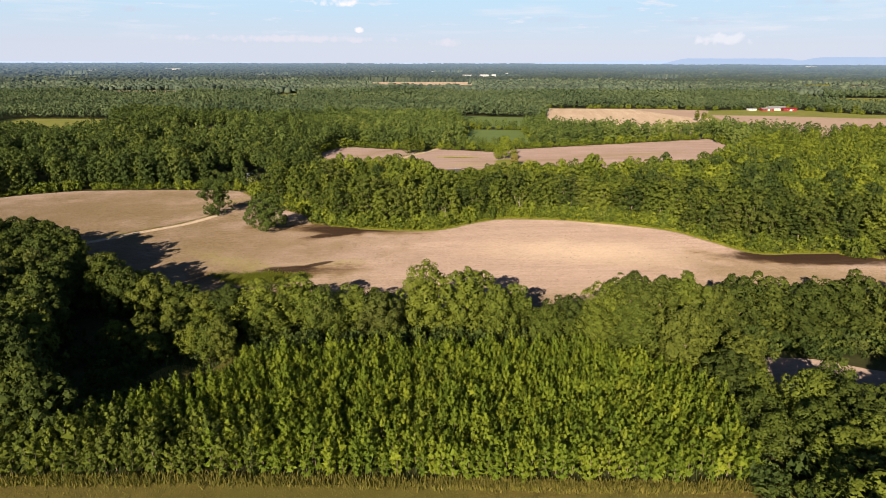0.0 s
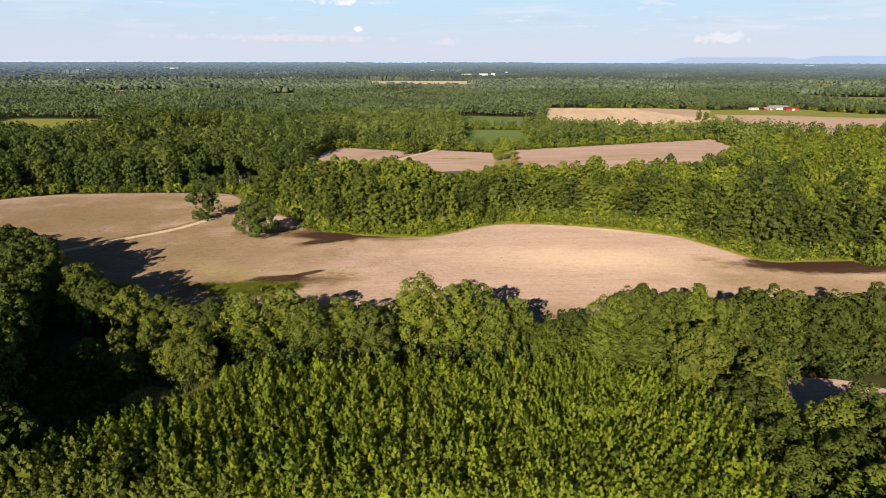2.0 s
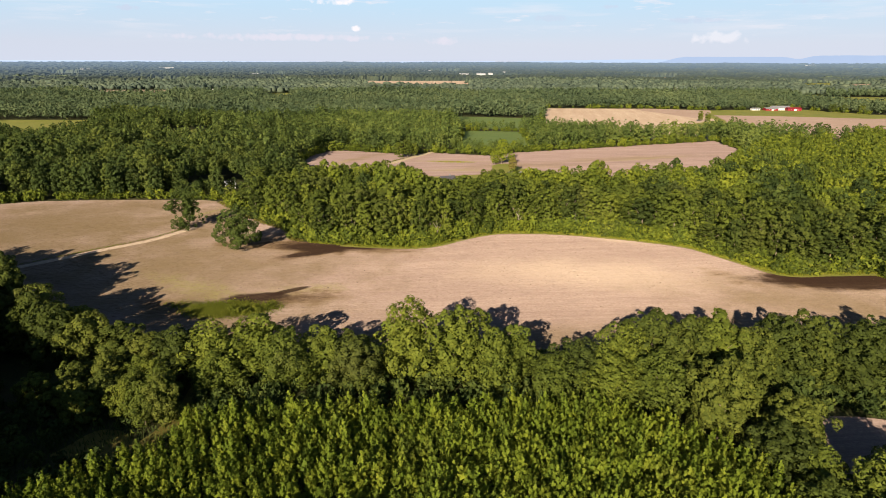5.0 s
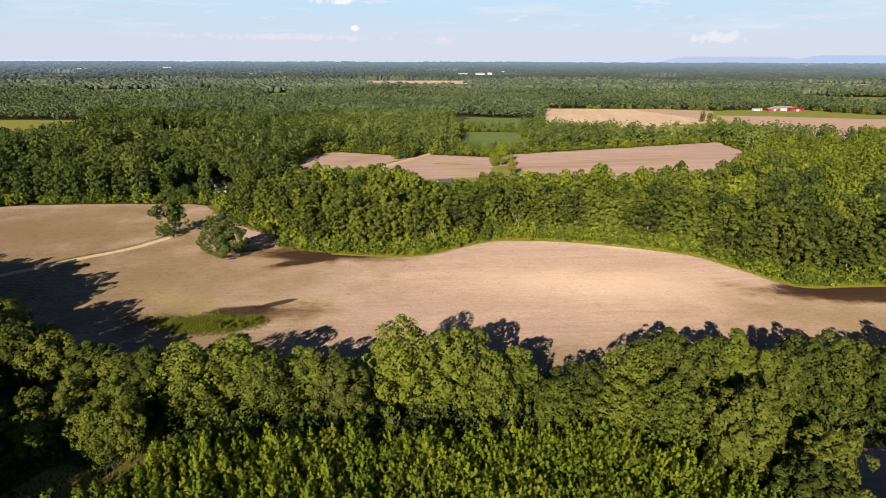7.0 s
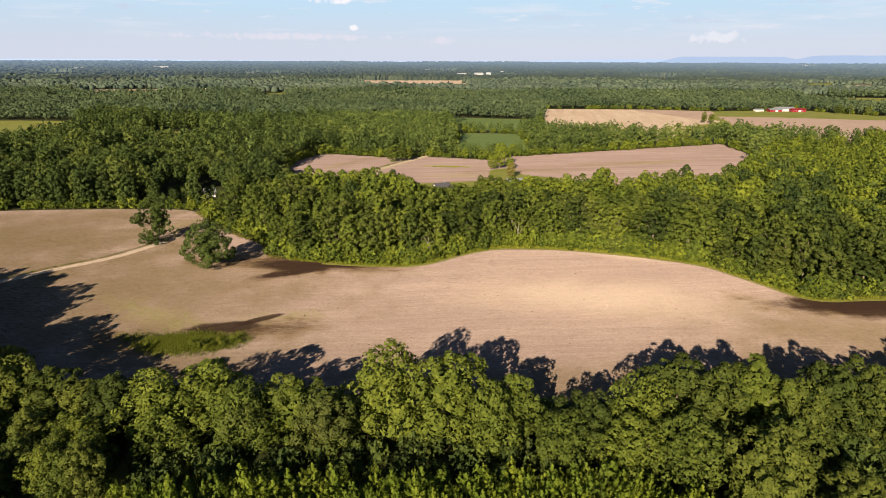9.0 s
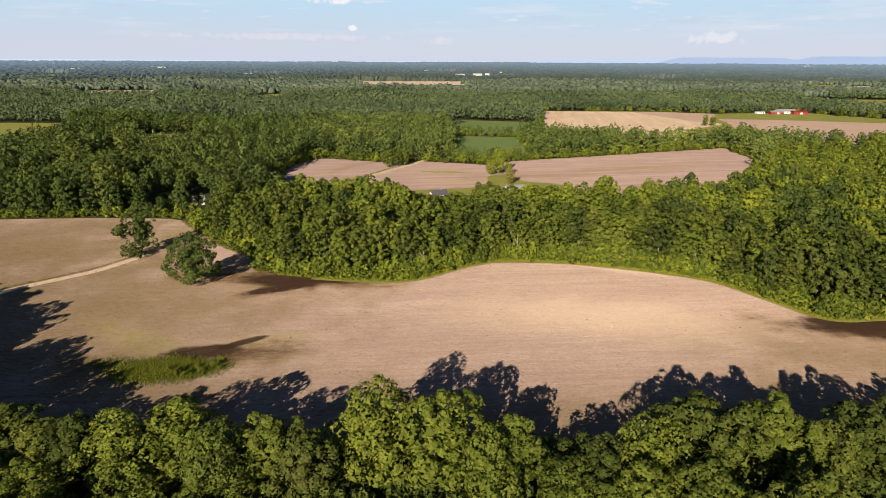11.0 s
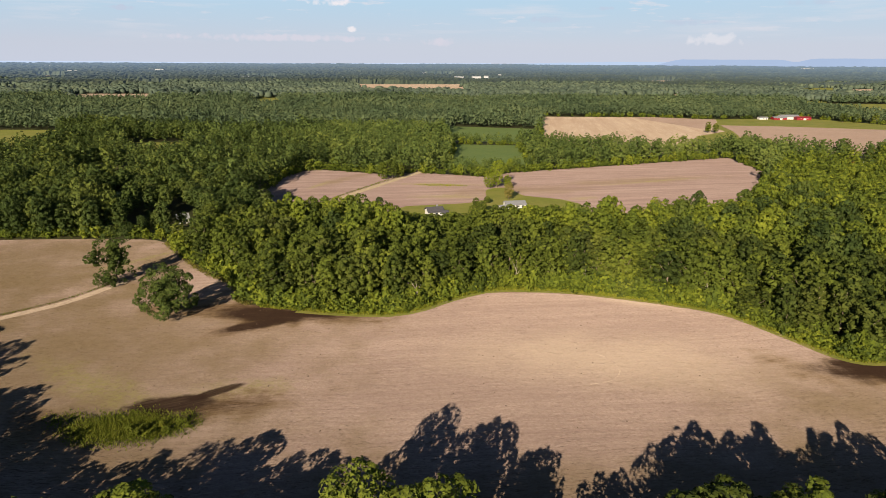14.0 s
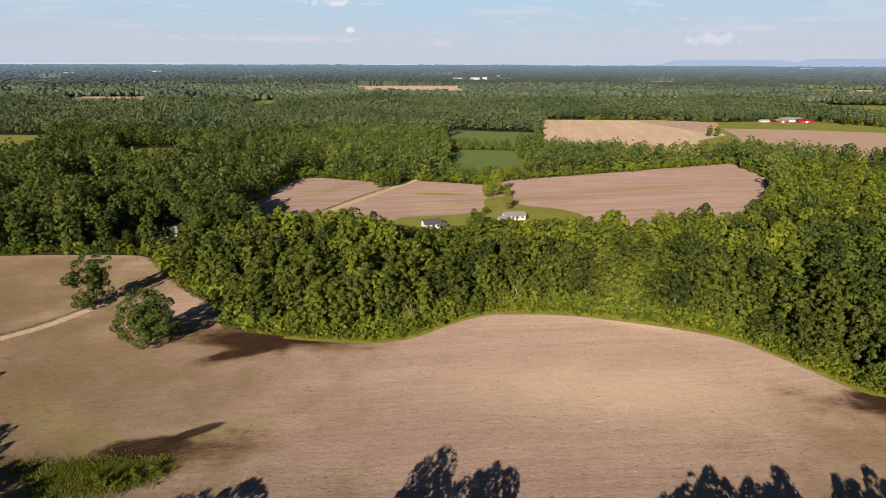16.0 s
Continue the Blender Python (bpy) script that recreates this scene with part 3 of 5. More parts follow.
STRIP_A = [(-620, 1525), (-800, 1512), (-660, 1205), (-502, 1212)]
STRIP_B = [(-365, 1385), (-300, 1388), (-240, 1105), (-296, 1105)]
STRIP_C = [(449, 1490), (600, 1500), (528, 1290), (388, 1285)]
# far openings in the woods: middle of the far edge, width along it, distance of the near edge over that of the far one
FAR_OPEN = [(-1095, 1770, 90, 0.84), (-510, 1490, 60, 0.86), (640, 1670, 60, 0.86), (900, 2480, 150, 0.86), (1215, 1960, 150, 0.82), (210, 2600, 160, 0.9), (1290, 1870, 130, 0.86), (805, 1330, 70, 0.84), (60, 3100, 160, 0.9),
            (-900, 2150, 120, 0.88), (-180, 1800, 70, 0.86), (-700, 2750, 140, 0.9), (-1500, 2600, 120, 0.89)]
FAR_POLYS = []
for ax, ay, wide, back in FAR_OPEN:
    FAR_POLYS.append([(ax - wide / 2, ay - 6), (ax + wide / 2, ay + 6), ((ax + wide * 0.42) * back, ay * back), ((ax - wide * 0.44) * back, ay * back)])
HUT = [(-116, 354), (-102, 354), (-100, 341), (-110, 335), (-116, 339)]
LOW = [(-109, 336), (-95, 336), (-82, 298), (-99, 304)]          # trees kept low so the camera sees the hut
# trees kept low here so the sun reaches the hut
LOW_B = [(-128, 312), (-112, 316), (-106, 330), (-104, 344), (-118, 352), (-126, 346)]
YARD = [(318, 535), (352, 540), (356, 515), (335, 485), (308, 490)]
CLEAR_R = [(75, 121), (84, 122.5), (92, 121), (99, 117), (112, 111), (118, 98), (84, 92), (72, 104)]
CLEAR_L = [(-65, 114), (-62, 119.5), (-57, 119.5), (-52, 116.5), (-49.5, 126), (-50, 136), (-47.6, 136), (-46.6, 126), (-46, 113), (-54, 113), (-54, 110.5), (-61, 109.5), (-66, 112)]
FRONT_L = smooth_line(FRONT, 5, closed=False)


def build_ground():
    rad = np.concatenate([np.linspace(0, 600, 31), np.geomspace(640, 4880, 60)])
    ang = np.linspace(0, 2 * np.pi, 181)[:-1]
    v = [(0, 0, 0)]
    for r in rad[1:]:
        for a in ang:
            x, y = r * math.sin(a), r * math.cos(a)
            v.append((x, y, float(rise(x, y))))
    f, n = [], len(ang)
    for s in range(n):
        f.append((0, 1 + (s + 1) % n, 1 + s))
    for k in range(len(rad) - 2):
        for s in range(n):
            a, b = 1 + k * n + s, 1 + k * n + (s + 1) % n
            f += [(a, b, b + n), (a, b + n, a + n)]
    ob = new("ground", mesh_from("ground", v, f, M["floor"], True))
    tagged(ob, "dark woodland floor of leaf litter and low green growth", "ground", kind="structure")


build_ground()
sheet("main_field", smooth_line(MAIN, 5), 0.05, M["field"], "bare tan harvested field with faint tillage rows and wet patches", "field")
sheet("second_field", SECOND, 0.05, M["field_far"], "pinkish brown harvested field between the woods", "field")
sheet("lawn", smooth_line([(-8, 376), (6, 383), (28, 388), (40, 398), (43, 424), (56, 430), (63, 408), (82, 398), (92, 380), (86, 345), (64, 312), (25, 305), (6, 294), (-16, 335)], 3), 0.10, M["lawn"],
      "mown green lawn round two small houses", "lawn")
sheet("green_field", GREEN, 0.05, M["crop"], "small field of green crop between woods", "field")
sheet("far_green_field", GREEN_FAR, 0.05, M["crop"], "narrow green crop strip between woods", "field")
sheet("farm_grass", OPEN_FAR, 0.05, M["lawn"], "green grass round a red barn", "lawn")
sheet("tan_field", [(105, 592), (167, 938), (331, 932), (403, 900), (388, 862), (352, 800), (345, 750), (290, 700), (253, 590), (209, 572), (172, 585)], 0.12, M["field_tan"], "pale tan stubble field with long rows", "field")
sheet("brown_field", [(354, 748), (372, 820), (445, 808), (545, 772), (698, 760), (698, 722), (560, 622), (450, 562), (387, 550), (322, 558), (300, 600)], 0.12, M["field_brown"], "brown harvested field in front of a red barn", "field")
sheet("east_field", TAN_RIGHT, 0.05, M["lawn"], "yellow-green field far behind the farm", "field")
sheet("tilled_corner", [(296, 931), (330, 930), (402, 899), (387, 862), (352, 802), (330, 776)], 0.20, M["field_brown"], "brown tilled corner of the tan stubble field", "field")
sheet("horizon_field", FAR_FIELD, 0.05, M["field_tan"], "long pale field far off in the woods", "field")
sheet("west_field", LEFT_A, 0.05, M["lawn"], "pale clearing in the woods", "field")
sheet("west_clearing", LEFT_B, 0.05, M["lawn"], "grassy clearing in the woods", "field")
sheet("west_meadow", LEFT_C, 0.05, M["lawn"], "grassy strip in the woods", "field")
sheet("west_strip", STRIP_A, 0.05, M["field_tan"], "pale strip of open land far in the woods", "field")
sheet("grass_strip", STRIP_B, 0.05, M["lawn"], "pale green strip far in the woods", "field")
sheet("east_strip", STRIP_C, 0.05, M["field_tan"], "pale strip of open land far in the woods", "field")
for k, poly in enumerate(FAR_POLYS):
    sheet("far_clearing", poly, 0.4, M["lawn"] if k % 3 == 1 else M["field_tan"], "small open field far off among the woods", "field")
sheet("house_yard", YARD, 0.05, M["lawn"], "grass yard round a small house", "lawn")
sheet("shaded_field", smooth_line(CLEAR_R, 3), 0.05, M["field"], "bare soil clearing in the shade of tall trees", "field")
sheet("small_clearing", smooth_line(CLEAR_L, 3), 0.05, M["meadow"], "small dry grass clearing in the wood", "clearing")
sheet("meadow", [(-180, -160), (180, -160), (140, 60), (56, 76), (0, 77.5), (-40, 79), (-75, 79), (-140, 70)], 0.05, M["meadow"], "dry mown meadow beside the plantation", "meadow")


def ribbon(name, line, width, z, material, label):
    line = smooth_line(line, 6, closed=False)
    v, f = [], []
    for k, p in enumerate(line):
        a, b = Vector(line[max(k - 1, 0)]), Vector(line[min(k + 1, len(line) - 1)])
        side = Vector((-(b - a).y, (b - a).x)).normalized() * width / 2
        wob = 1 + 0.2 * noise.noise((p[0] * 0.2, p[1] * 0.2, 3))
        v += [(p[0] + side.x * wob, p[1] + side.y * wob, z), (p[0] - side.x * wob, p[1] - side.y * wob, z)]
        if k:
            f.append((2 * k - 2, 2 * k - 1, 2 * k + 1, 2 * k))
    f = [q[::-1] for q in f]
    ob = new(name, mesh_from(name, v, f, material))
    return tagged(ob, label, "track", kind="structure")


ribbon("farm_track", [(-210, 175), (-160, 197), (-136, 218), (-122, 233), (-108, 247), (-101, 260), (-98, 266)], 3.3, 0.10, M["track"], "pale dirt farm track across the field")
ribbon("farm_lane", [(-58, 360), (-36, 412), (0, 481), (12, 505)], 4.2, 0.15, M["lane"], "pale dirt lane between two harvested fields")

# ---------------------------------------------------------------- trees
rng = np.random.default_rng(7)
NEAR_SIZE = [(4.6 + 0.5 * (k % 4)) for k in range(7)]
NEAR_CROWNS = [mesh_from("crown", *crown_shape(16, 0.3 + 0.5 * (k % 3), NEAR_SIZE[k], 70 + 7 * k, 4000, 0.46, 20 + k, lobe=0.22, wild=0.27, flat=1.3 + 0.1 * (k % 3), inner=1.2, tilt=0.26, core=0.66, deep=480, peak=1.3 + 0.25 * (k % 4)), M["broad"]) for k in range(7)]
# dark and shade crowns have shade put into their leaf colour
DARK_CROWNS = [mesh_from("crown", *crown_shape(16, 0.3, 5, 70 + 6 * k, 4600, 0.48, 320 + k, lobe=0.23, wild=0.26, flat=1.3, inner=1.2, tilt=0.25, core=0.66, deep=480, peak=1.5 + 0.2 * k), M["dim_row"]) for k in range(3)]
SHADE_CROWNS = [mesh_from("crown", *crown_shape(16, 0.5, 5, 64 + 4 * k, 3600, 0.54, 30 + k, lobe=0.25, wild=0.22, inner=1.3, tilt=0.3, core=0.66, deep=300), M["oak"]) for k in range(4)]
LIGHT_CROWNS = [mesh_from("crown", *crown_shape(16, 0.3, 5, 60, 2600, 0.5, 340 + k, lobe=0.24, wild=0.3, flat=1.4, inner=1.1, peak=1.3, tilt=0.4), M["broad"]) for k in range(2)]
NEAR_TRUNKS = [mesh_from("trunk", *trunk_shape(13, 0.32, 40 + k, 5), M["bark"]) for k in range(3)]
MID_SHAPES = [crown_shape(18, 0.3 + 0.8 * (k % 2), 3.3 + 0.35 * (k % 3), 52 + 3 * k, 1000, 0.74, 60 + k, lobe=0.27, wild=0.10, tilt=0.3, inner=1.4, core=0.5, peak=3.0 + 0.7 * (k % 3)) for k in range(8)]
DEEP_SHAPES = [crown_shape(18, 7.5, 3.3 + 0.35 * (k % 3), 30 + 2 * k, 600, 0.74, 260 + k, lobe=0.29, wild=0.10, tilt=0.3, inner=1.5, core=0.5, peak=2.6 + 0.5 * (k % 3)) for k in range(8)]
MID_CROWNS = [mesh_from("crown", *s, M["broad"]) for s in MID_SHAPES]
MID_DARK = [mesh_from("crown", *s, M["oak"]) for s in MID_SHAPES[:5]]
MID_TRUNKS = [mesh_from("trunk", *trunk_shape(16, 0.34, 80 + k, 3), M["bark"]) for k in range(2)]
BACK_SHAPES = [crown_shape(15.5, 2.5, 3.0 + 0.35 * (k % 3), 17, 135, 1.1, 100 + k, lobe=0.34, wild=0.08, tilt=0.25, deep=6, core=0.6, peak=2.4 + 0.3 * (k % 3)) for k in range(8)]
FAR_SHAPES = [crown_shape(15, 2.0, 3.5, 9, 40, 1.75, 130 + k, lobe=0.45, wild=0.08, tilt=0.22, deep=3, core=0.65, peak=2.6) for k in range(8)]
FARTHER_SHAPES = [crown_shape(15, 2.0, 3.7, 8, 26, 2.15, 230 + k, lobe=0.5, wild=0.08, tilt=0.2, deep=3, core=0.65, peak=2.6) for k in range(8)]
REMOTE_SHAPES = [dome_shape(14, 2.0, 6.0 + 0.5 * (k % 3), ICO1, 3, 2.6, 150 + k, 0.32) for k in range(8)]
SHRUB_SHAPES = [crown_shape(3.2, 0.0, 1.7, 14, 130, 0.55, 140 + k, lobe=0.42, wild=0.3) for k in range(6)]
SAP_SHAPES = [sapling_shape(7.0, 1.32, 640, 0.245, 160 + k) for k in range(8)]
SAP_CROWNS = [mesh_from("crown", *s, M["sapling"]) for s in SAP_SHAPES]
SAP_DARK = [mesh_from("crown", *s, M["broad"]) for s in SAP_SHAPES]
SAP_TRUNK = mesh_from("trunk", *trunk_shape(6, 0.07, 180, 0), M["bark"])

PLANTATION = [(-78, 80), (-40, 80.5), (0, 79), (24, 78), (54, 78), (56, 90), (58, 104), (50, 112), (44, 118), (32, 122), (0, 121), (-24, 121), (-44, 119), (-44, 111), (-57, 102), (-66, 93), (-74, 84)]


def build_plantation():
    u, w = np.meshgrid(np.arange(-85, 85, 2.05), np.arange(-70, 70, 2.1))
    p = np.stack([u.ravel(), w.ravel()], 1) + rng.uniform(-0.42, 0.42, (u.size, 2))
    a = radians(24)
    p = np.stack([p[:, 0] * math.cos(a) - p[:, 1] * math.sin(a), p[:, 0] * math.sin(a) + p[:, 1] * math.cos(a) + 98], 1)
    p = p[inside(PLANTATION, p)]
    p = p[np.argsort(p[:, 1] + rng.uniform(0, 4, len(p)))]
    label = "young bright green plantation tree in a dense row"
    for k, (x, y) in enumerate(p[:300]):
        s = rng.uniform(0.72, 1.15) * (1 + 0.3 * min(1, max(0, (-15 - x) / 35)))
        # saplings at the west end get darker leaves in place of shade
        dark = x < -36 - 9 * rng.uniform(-1, 1) - 0.35 * (y - 80)
        plant("young_tree", SAP_TRUNK, (SAP_DARK if dark else SAP_CROWNS)[k % 8], pose(x, y, 0.0, 0, 0, rng.uniform(0, 360)), label, "tree", "plantation trees", (s * 1.06, s * 1.06, s * rng.uniform(0.86, 1.1)))
    rest = p[300:]
    mass("plantation", SAP_SHAPES, np.column_stack([rest, np.zeros(len(rest)), rng.uniform(0.72, 1.15, len(rest))]), M["sapling_mass"], rng,
         "dense plantation of young bright green trees in rows", "trees")


build_plantation()


def broad(x, y, h, w, k, label, group, dark=False):
    """A broadleaf tree h metres high and w metres wide."""
    c, wide = NEAR_CROWNS[k % 7], 2 * NEAR_SIZE[k % 7]
    if h < 10.5 and not dark:
        c, wide = LIGHT_CROWNS[k % 2], 10
    elif dark:
        c, wide = DARK_CROWNS[k % 3], 10
    plant("broadleaf_tree", NEAR_TRUNKS[k % 3], c, pose(x, y, 0, 0, 0, rng.uniform(0, 360)), label, "tree", group, (w / wide, w / wide, h / 16.0))


# place, height and width of each tree
ROW_WEST = [(-62, 143, 9, 8), (-69, 146, 10.6, 8), (-76, 145, 13.2, 8), (-84, 146, 15, 8.5), (-92, 152, 15, 9), (-97, 160, 14.5, 9), (-84, 154, 11, 8), (-54, 140, 12, 9), (-45, 138, 13.5, 10), (-36, 141, 14, 10), (-29, 135, 13, 9), (-21, 139, 12.5, 9), (-14, 134, 12.5, 8.5), (-3, 139.5, 17.2, 11.5),
            (-43, 133, 10, 7), (-55, 131, 8.5, 6), (-53, 121, 9.5, 5.2), (-50, 122, 10.4, 5.2), (-57.5, 124, 8.5, 5), (-52, 126.5, 9.5, 5.2), (-58, 129, 8, 5), (-66, 122, 7, 4.5), (-64, 128, 8, 5), (-70, 126, 7, 5), (-72, 132, 8, 5), (-67, 135, 8.5, 5.5), (-78, 128, 7.5, 5), (-60, 134, 8, 5)]
ROW_MIDDLE = [(8, 138, 17, 11), (15, 132, 14, 8), (20, 137, 13, 7.5), (27, 128, 11, 8), (33, 133, 11.5, 8.5), (38, 126, 11, 8), (42, 134, 14, 9), (50, 138, 16, 10), (47, 124, 13, 9), (56, 134, 16, 9.5),
              (55, 115, 16, 8.5), (64, 137, 16, 10), (62, 121, 14, 8), (70, 133, 14.5, 8), (66, 110, 12, 8), (60, 104, 11, 7.5)]
ROW_EAST = [(76 + 7.4 * k, 133.6 + 1.6 * math.sin(2.3 * k), 15.6 + 1.2 * math.sin(1.7 * k + 1), 9.3) for k in range(10)]
# the tallest stand out of view, added to cast shade on the clearing
GROVE = [(70, 93, 12, 7.5), (76, 96, 13, 8), (67, 85, 11, 7.5), (76, 87, 13, 8.5), (66, 77, 11, 7.5), (73, 78, 12, 8), (82, 82, 14, 9), (62, 70, 9, 7), (68, 70, 11, 8), (77, 70, 12, 9),
         (90, 84, 14, 9), (62, 60, 15, 9), (71, 60, 16, 9), (80, 61, 17, 10), (88, 66, 18, 10), (82, 73, 16, 9), (91, 76, 19, 11), (99, 86, 19, 11), (102, 76, 19, 11), (112, 88, 19, 11),
         (64, 100, 9, 7), (61, 93, 8.5, 6.5), (60, 86, 8, 6)]


def build_hedge():
    for k, (x, y, h, w) in enumerate(ROW_WEST + ROW_MIDDLE + ROW_EAST + GROVE):
        low = h < 10
        # trees at the shaded ends of the row get the dimmed leaves
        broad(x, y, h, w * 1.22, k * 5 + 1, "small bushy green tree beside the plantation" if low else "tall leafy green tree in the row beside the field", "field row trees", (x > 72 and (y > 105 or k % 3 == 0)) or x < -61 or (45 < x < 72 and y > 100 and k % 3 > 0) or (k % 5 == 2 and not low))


build_hedge()


def build_west_wood():
    poly = [(-69, 84), (-70, 93), (-78, 101), (-85, 108), (-91, 122), (-97, 132), (-101, 150), (-112, 174), (-138, 198), (-170, 198), (-150, 150), (-125, 118), (-92, 97), (-78, 86)]
    p = np.concatenate([scatter(-180, -55, 55, 138, 6.8, rng), scatter(-180, -55, 138, 205, 5.4, rng)])
    p = p[inside(poly, p) & in_reach(p)]
    for k, (x, y) in enumerate(p):
        h, w = rng.uniform(14.0, 17.5) + (3 if 88 < y < 116 else 0), rng.uniform(8.5, 11) / 10
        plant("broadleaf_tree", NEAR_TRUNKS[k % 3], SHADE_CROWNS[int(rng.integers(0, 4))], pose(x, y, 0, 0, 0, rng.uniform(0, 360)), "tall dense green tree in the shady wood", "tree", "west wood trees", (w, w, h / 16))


build_west_wood()
OAK = mesh_from("crown", *crown_shape(16.3, 0.8, 7.9, 96, 6000, 0.48, 507, lobe=0.175, wild=0.2, inner=1.2, tilt=0.4, deep=420, core=0.66), M["dim_mass"], tone=0.75)
RAGGED_TOP = crown_shape(20.5, 0.2, 5.0, 90, 3900, 0.44, 513, lobe=0.19, wild=0.34, inner=1.1)
RAGGED_ARM = crown_shape(12.8, 8.3, 2.6, 22, 620, 0.44, 517, lobe=0.3, wild=0.3, inner=0.6)
RAGGED_FOOT = crown_shape(5.5, 0.0, 3.6, 26, 700, 0.44, 518, lobe=0.28, wild=0.25, inner=0.8)
RAGGED = mesh_from("crown", *joined([RAGGED_TOP, (RAGGED_ARM[0] + (6.4, 1.5, 0), RAGGED_ARM[1]), (RAGGED_FOOT[0] + (3.2, 1.0, 0), RAGGED_FOOT[1])]), M["dim_mass"], tone=0.75)
plant("oak_tree", NEAR_TRUNKS[0], OAK, pose(-70, 235.5, 0, 0, 0, 130) @ Matrix.Diagonal((0.9, 0.9, 1, 1)), "lone round leafy oak standing in the bare field", "tree", "lone field trees")
plant("ragged_tree", NEAR_TRUNKS[1], RAGGED, pose(-99.5, 264.8, 0, 0, 0, 200), "lone ragged leafy tree beside the dirt track", "tree", "lone field trees")

# the wood behind the main field
WOOD = [(x, y + 4) for x, y in FRONT_L] + [(460, 260), (480, 590), (291, 503), (262, 512), (255, 480), (216, 426), (178, 358), (143, 322), (129, 324), (98, 314), (64, 305), (25, 299), (6, 288),
        (-6, 302), (-23, 323), (-61, 328)]


def build_wood():
    p = scatter(-110, 480, 190, 600, 6.6, rng, 0.38)
    p = p[inside(WOOD, p) & ~inside(YARD, p) & ~inside(HUT, p) & in_reach(p)]
    depth = np.min(np.hypot(p[:, 0][:, None] - np.array(FRONT_L)[:, 0], p[:, 1][:, None] - np.array(FRONT_L)[:, 1]), axis=1)
    order = np.argsort(depth)
    p, depth = p[order], depth[order]
    for k, (x, y) in enumerate(p[:300]):
        h = rng.uniform(0.68, 1.08) if depth[k] > 7 else rng.uniform(0.5, 0.95)
        h *= 0.5 if bool((inside(LOW, np.array([[x, y]])) | inside(LOW_B, np.array([[x, y]])))[0]) else 1
        w = rng.uniform(0.8, 1.25)
        # more dimmed leaves eastwards, painting in the darker side of the view
        dark = rng.uniform(0, 1) < min(0.55, (x - 85) / 60) or rng.uniform(0, 1) < 0.14
        plant("forest_tree", MID_TRUNKS[k % 2], MID_DARK[k % 5] if dark else MID_CROWNS[int(rng.integers(0, 8))], pose(x, y, 0, 0, 0, rng.uniform(0, 360)),
              "tall green broadleaf tree at the edge of the wood", "tree", "wood edge trees", (w, w, h))
    rest, deep = p[300:], depth[300:]
    near = (rest[:, 1] < 380) & (rest[:, 0] < 200)
    dimmed = rng.uniform(0, 1, len(rest)) < np.clip((rest[:, 0] - 100) / 120, 0.14, 0.4)
    for name, sel, leaf, tone in (("woodland", near & ~dimmed, "broad_mass", "fresh"), ("oak_woodland", near & dimmed, "dim_mass", "dark")):
        a = rest[sel]
        tall = np.where((a[:, 0] > -25) & (a[:, 0] < 85), 1.1, 1.0)
        mass(name, DEEP_SHAPES, np.column_stack([a, np.zeros(len(a)), rng.uniform(0.82, 1.08, len(a)) * tall]), M[leaf], rng, "closed canopy of %s green broadleaf woodland" % tone, "trees", 0.12)
    a = rest[~near]
    mass("woodland_back", BACK_SHAPES, np.column_stack([a, np.zeros(len(a)), rng.uniform(0.72, 1.0, len(a))]), M["broad_mass"], rng, "closed canopy of green broadleaf woodland", "trees")


build_wood()

CLEARINGS = [MAIN, SECOND, GREEN, GREEN_FAR, OPEN_FAR, TAN_RIGHT, FAR_FIELD, LEFT_A, LEFT_B, LEFT_C, YARD, WOOD, STRIP_A, STRIP_B, STRIP_C, HUT] + FAR_POLYS


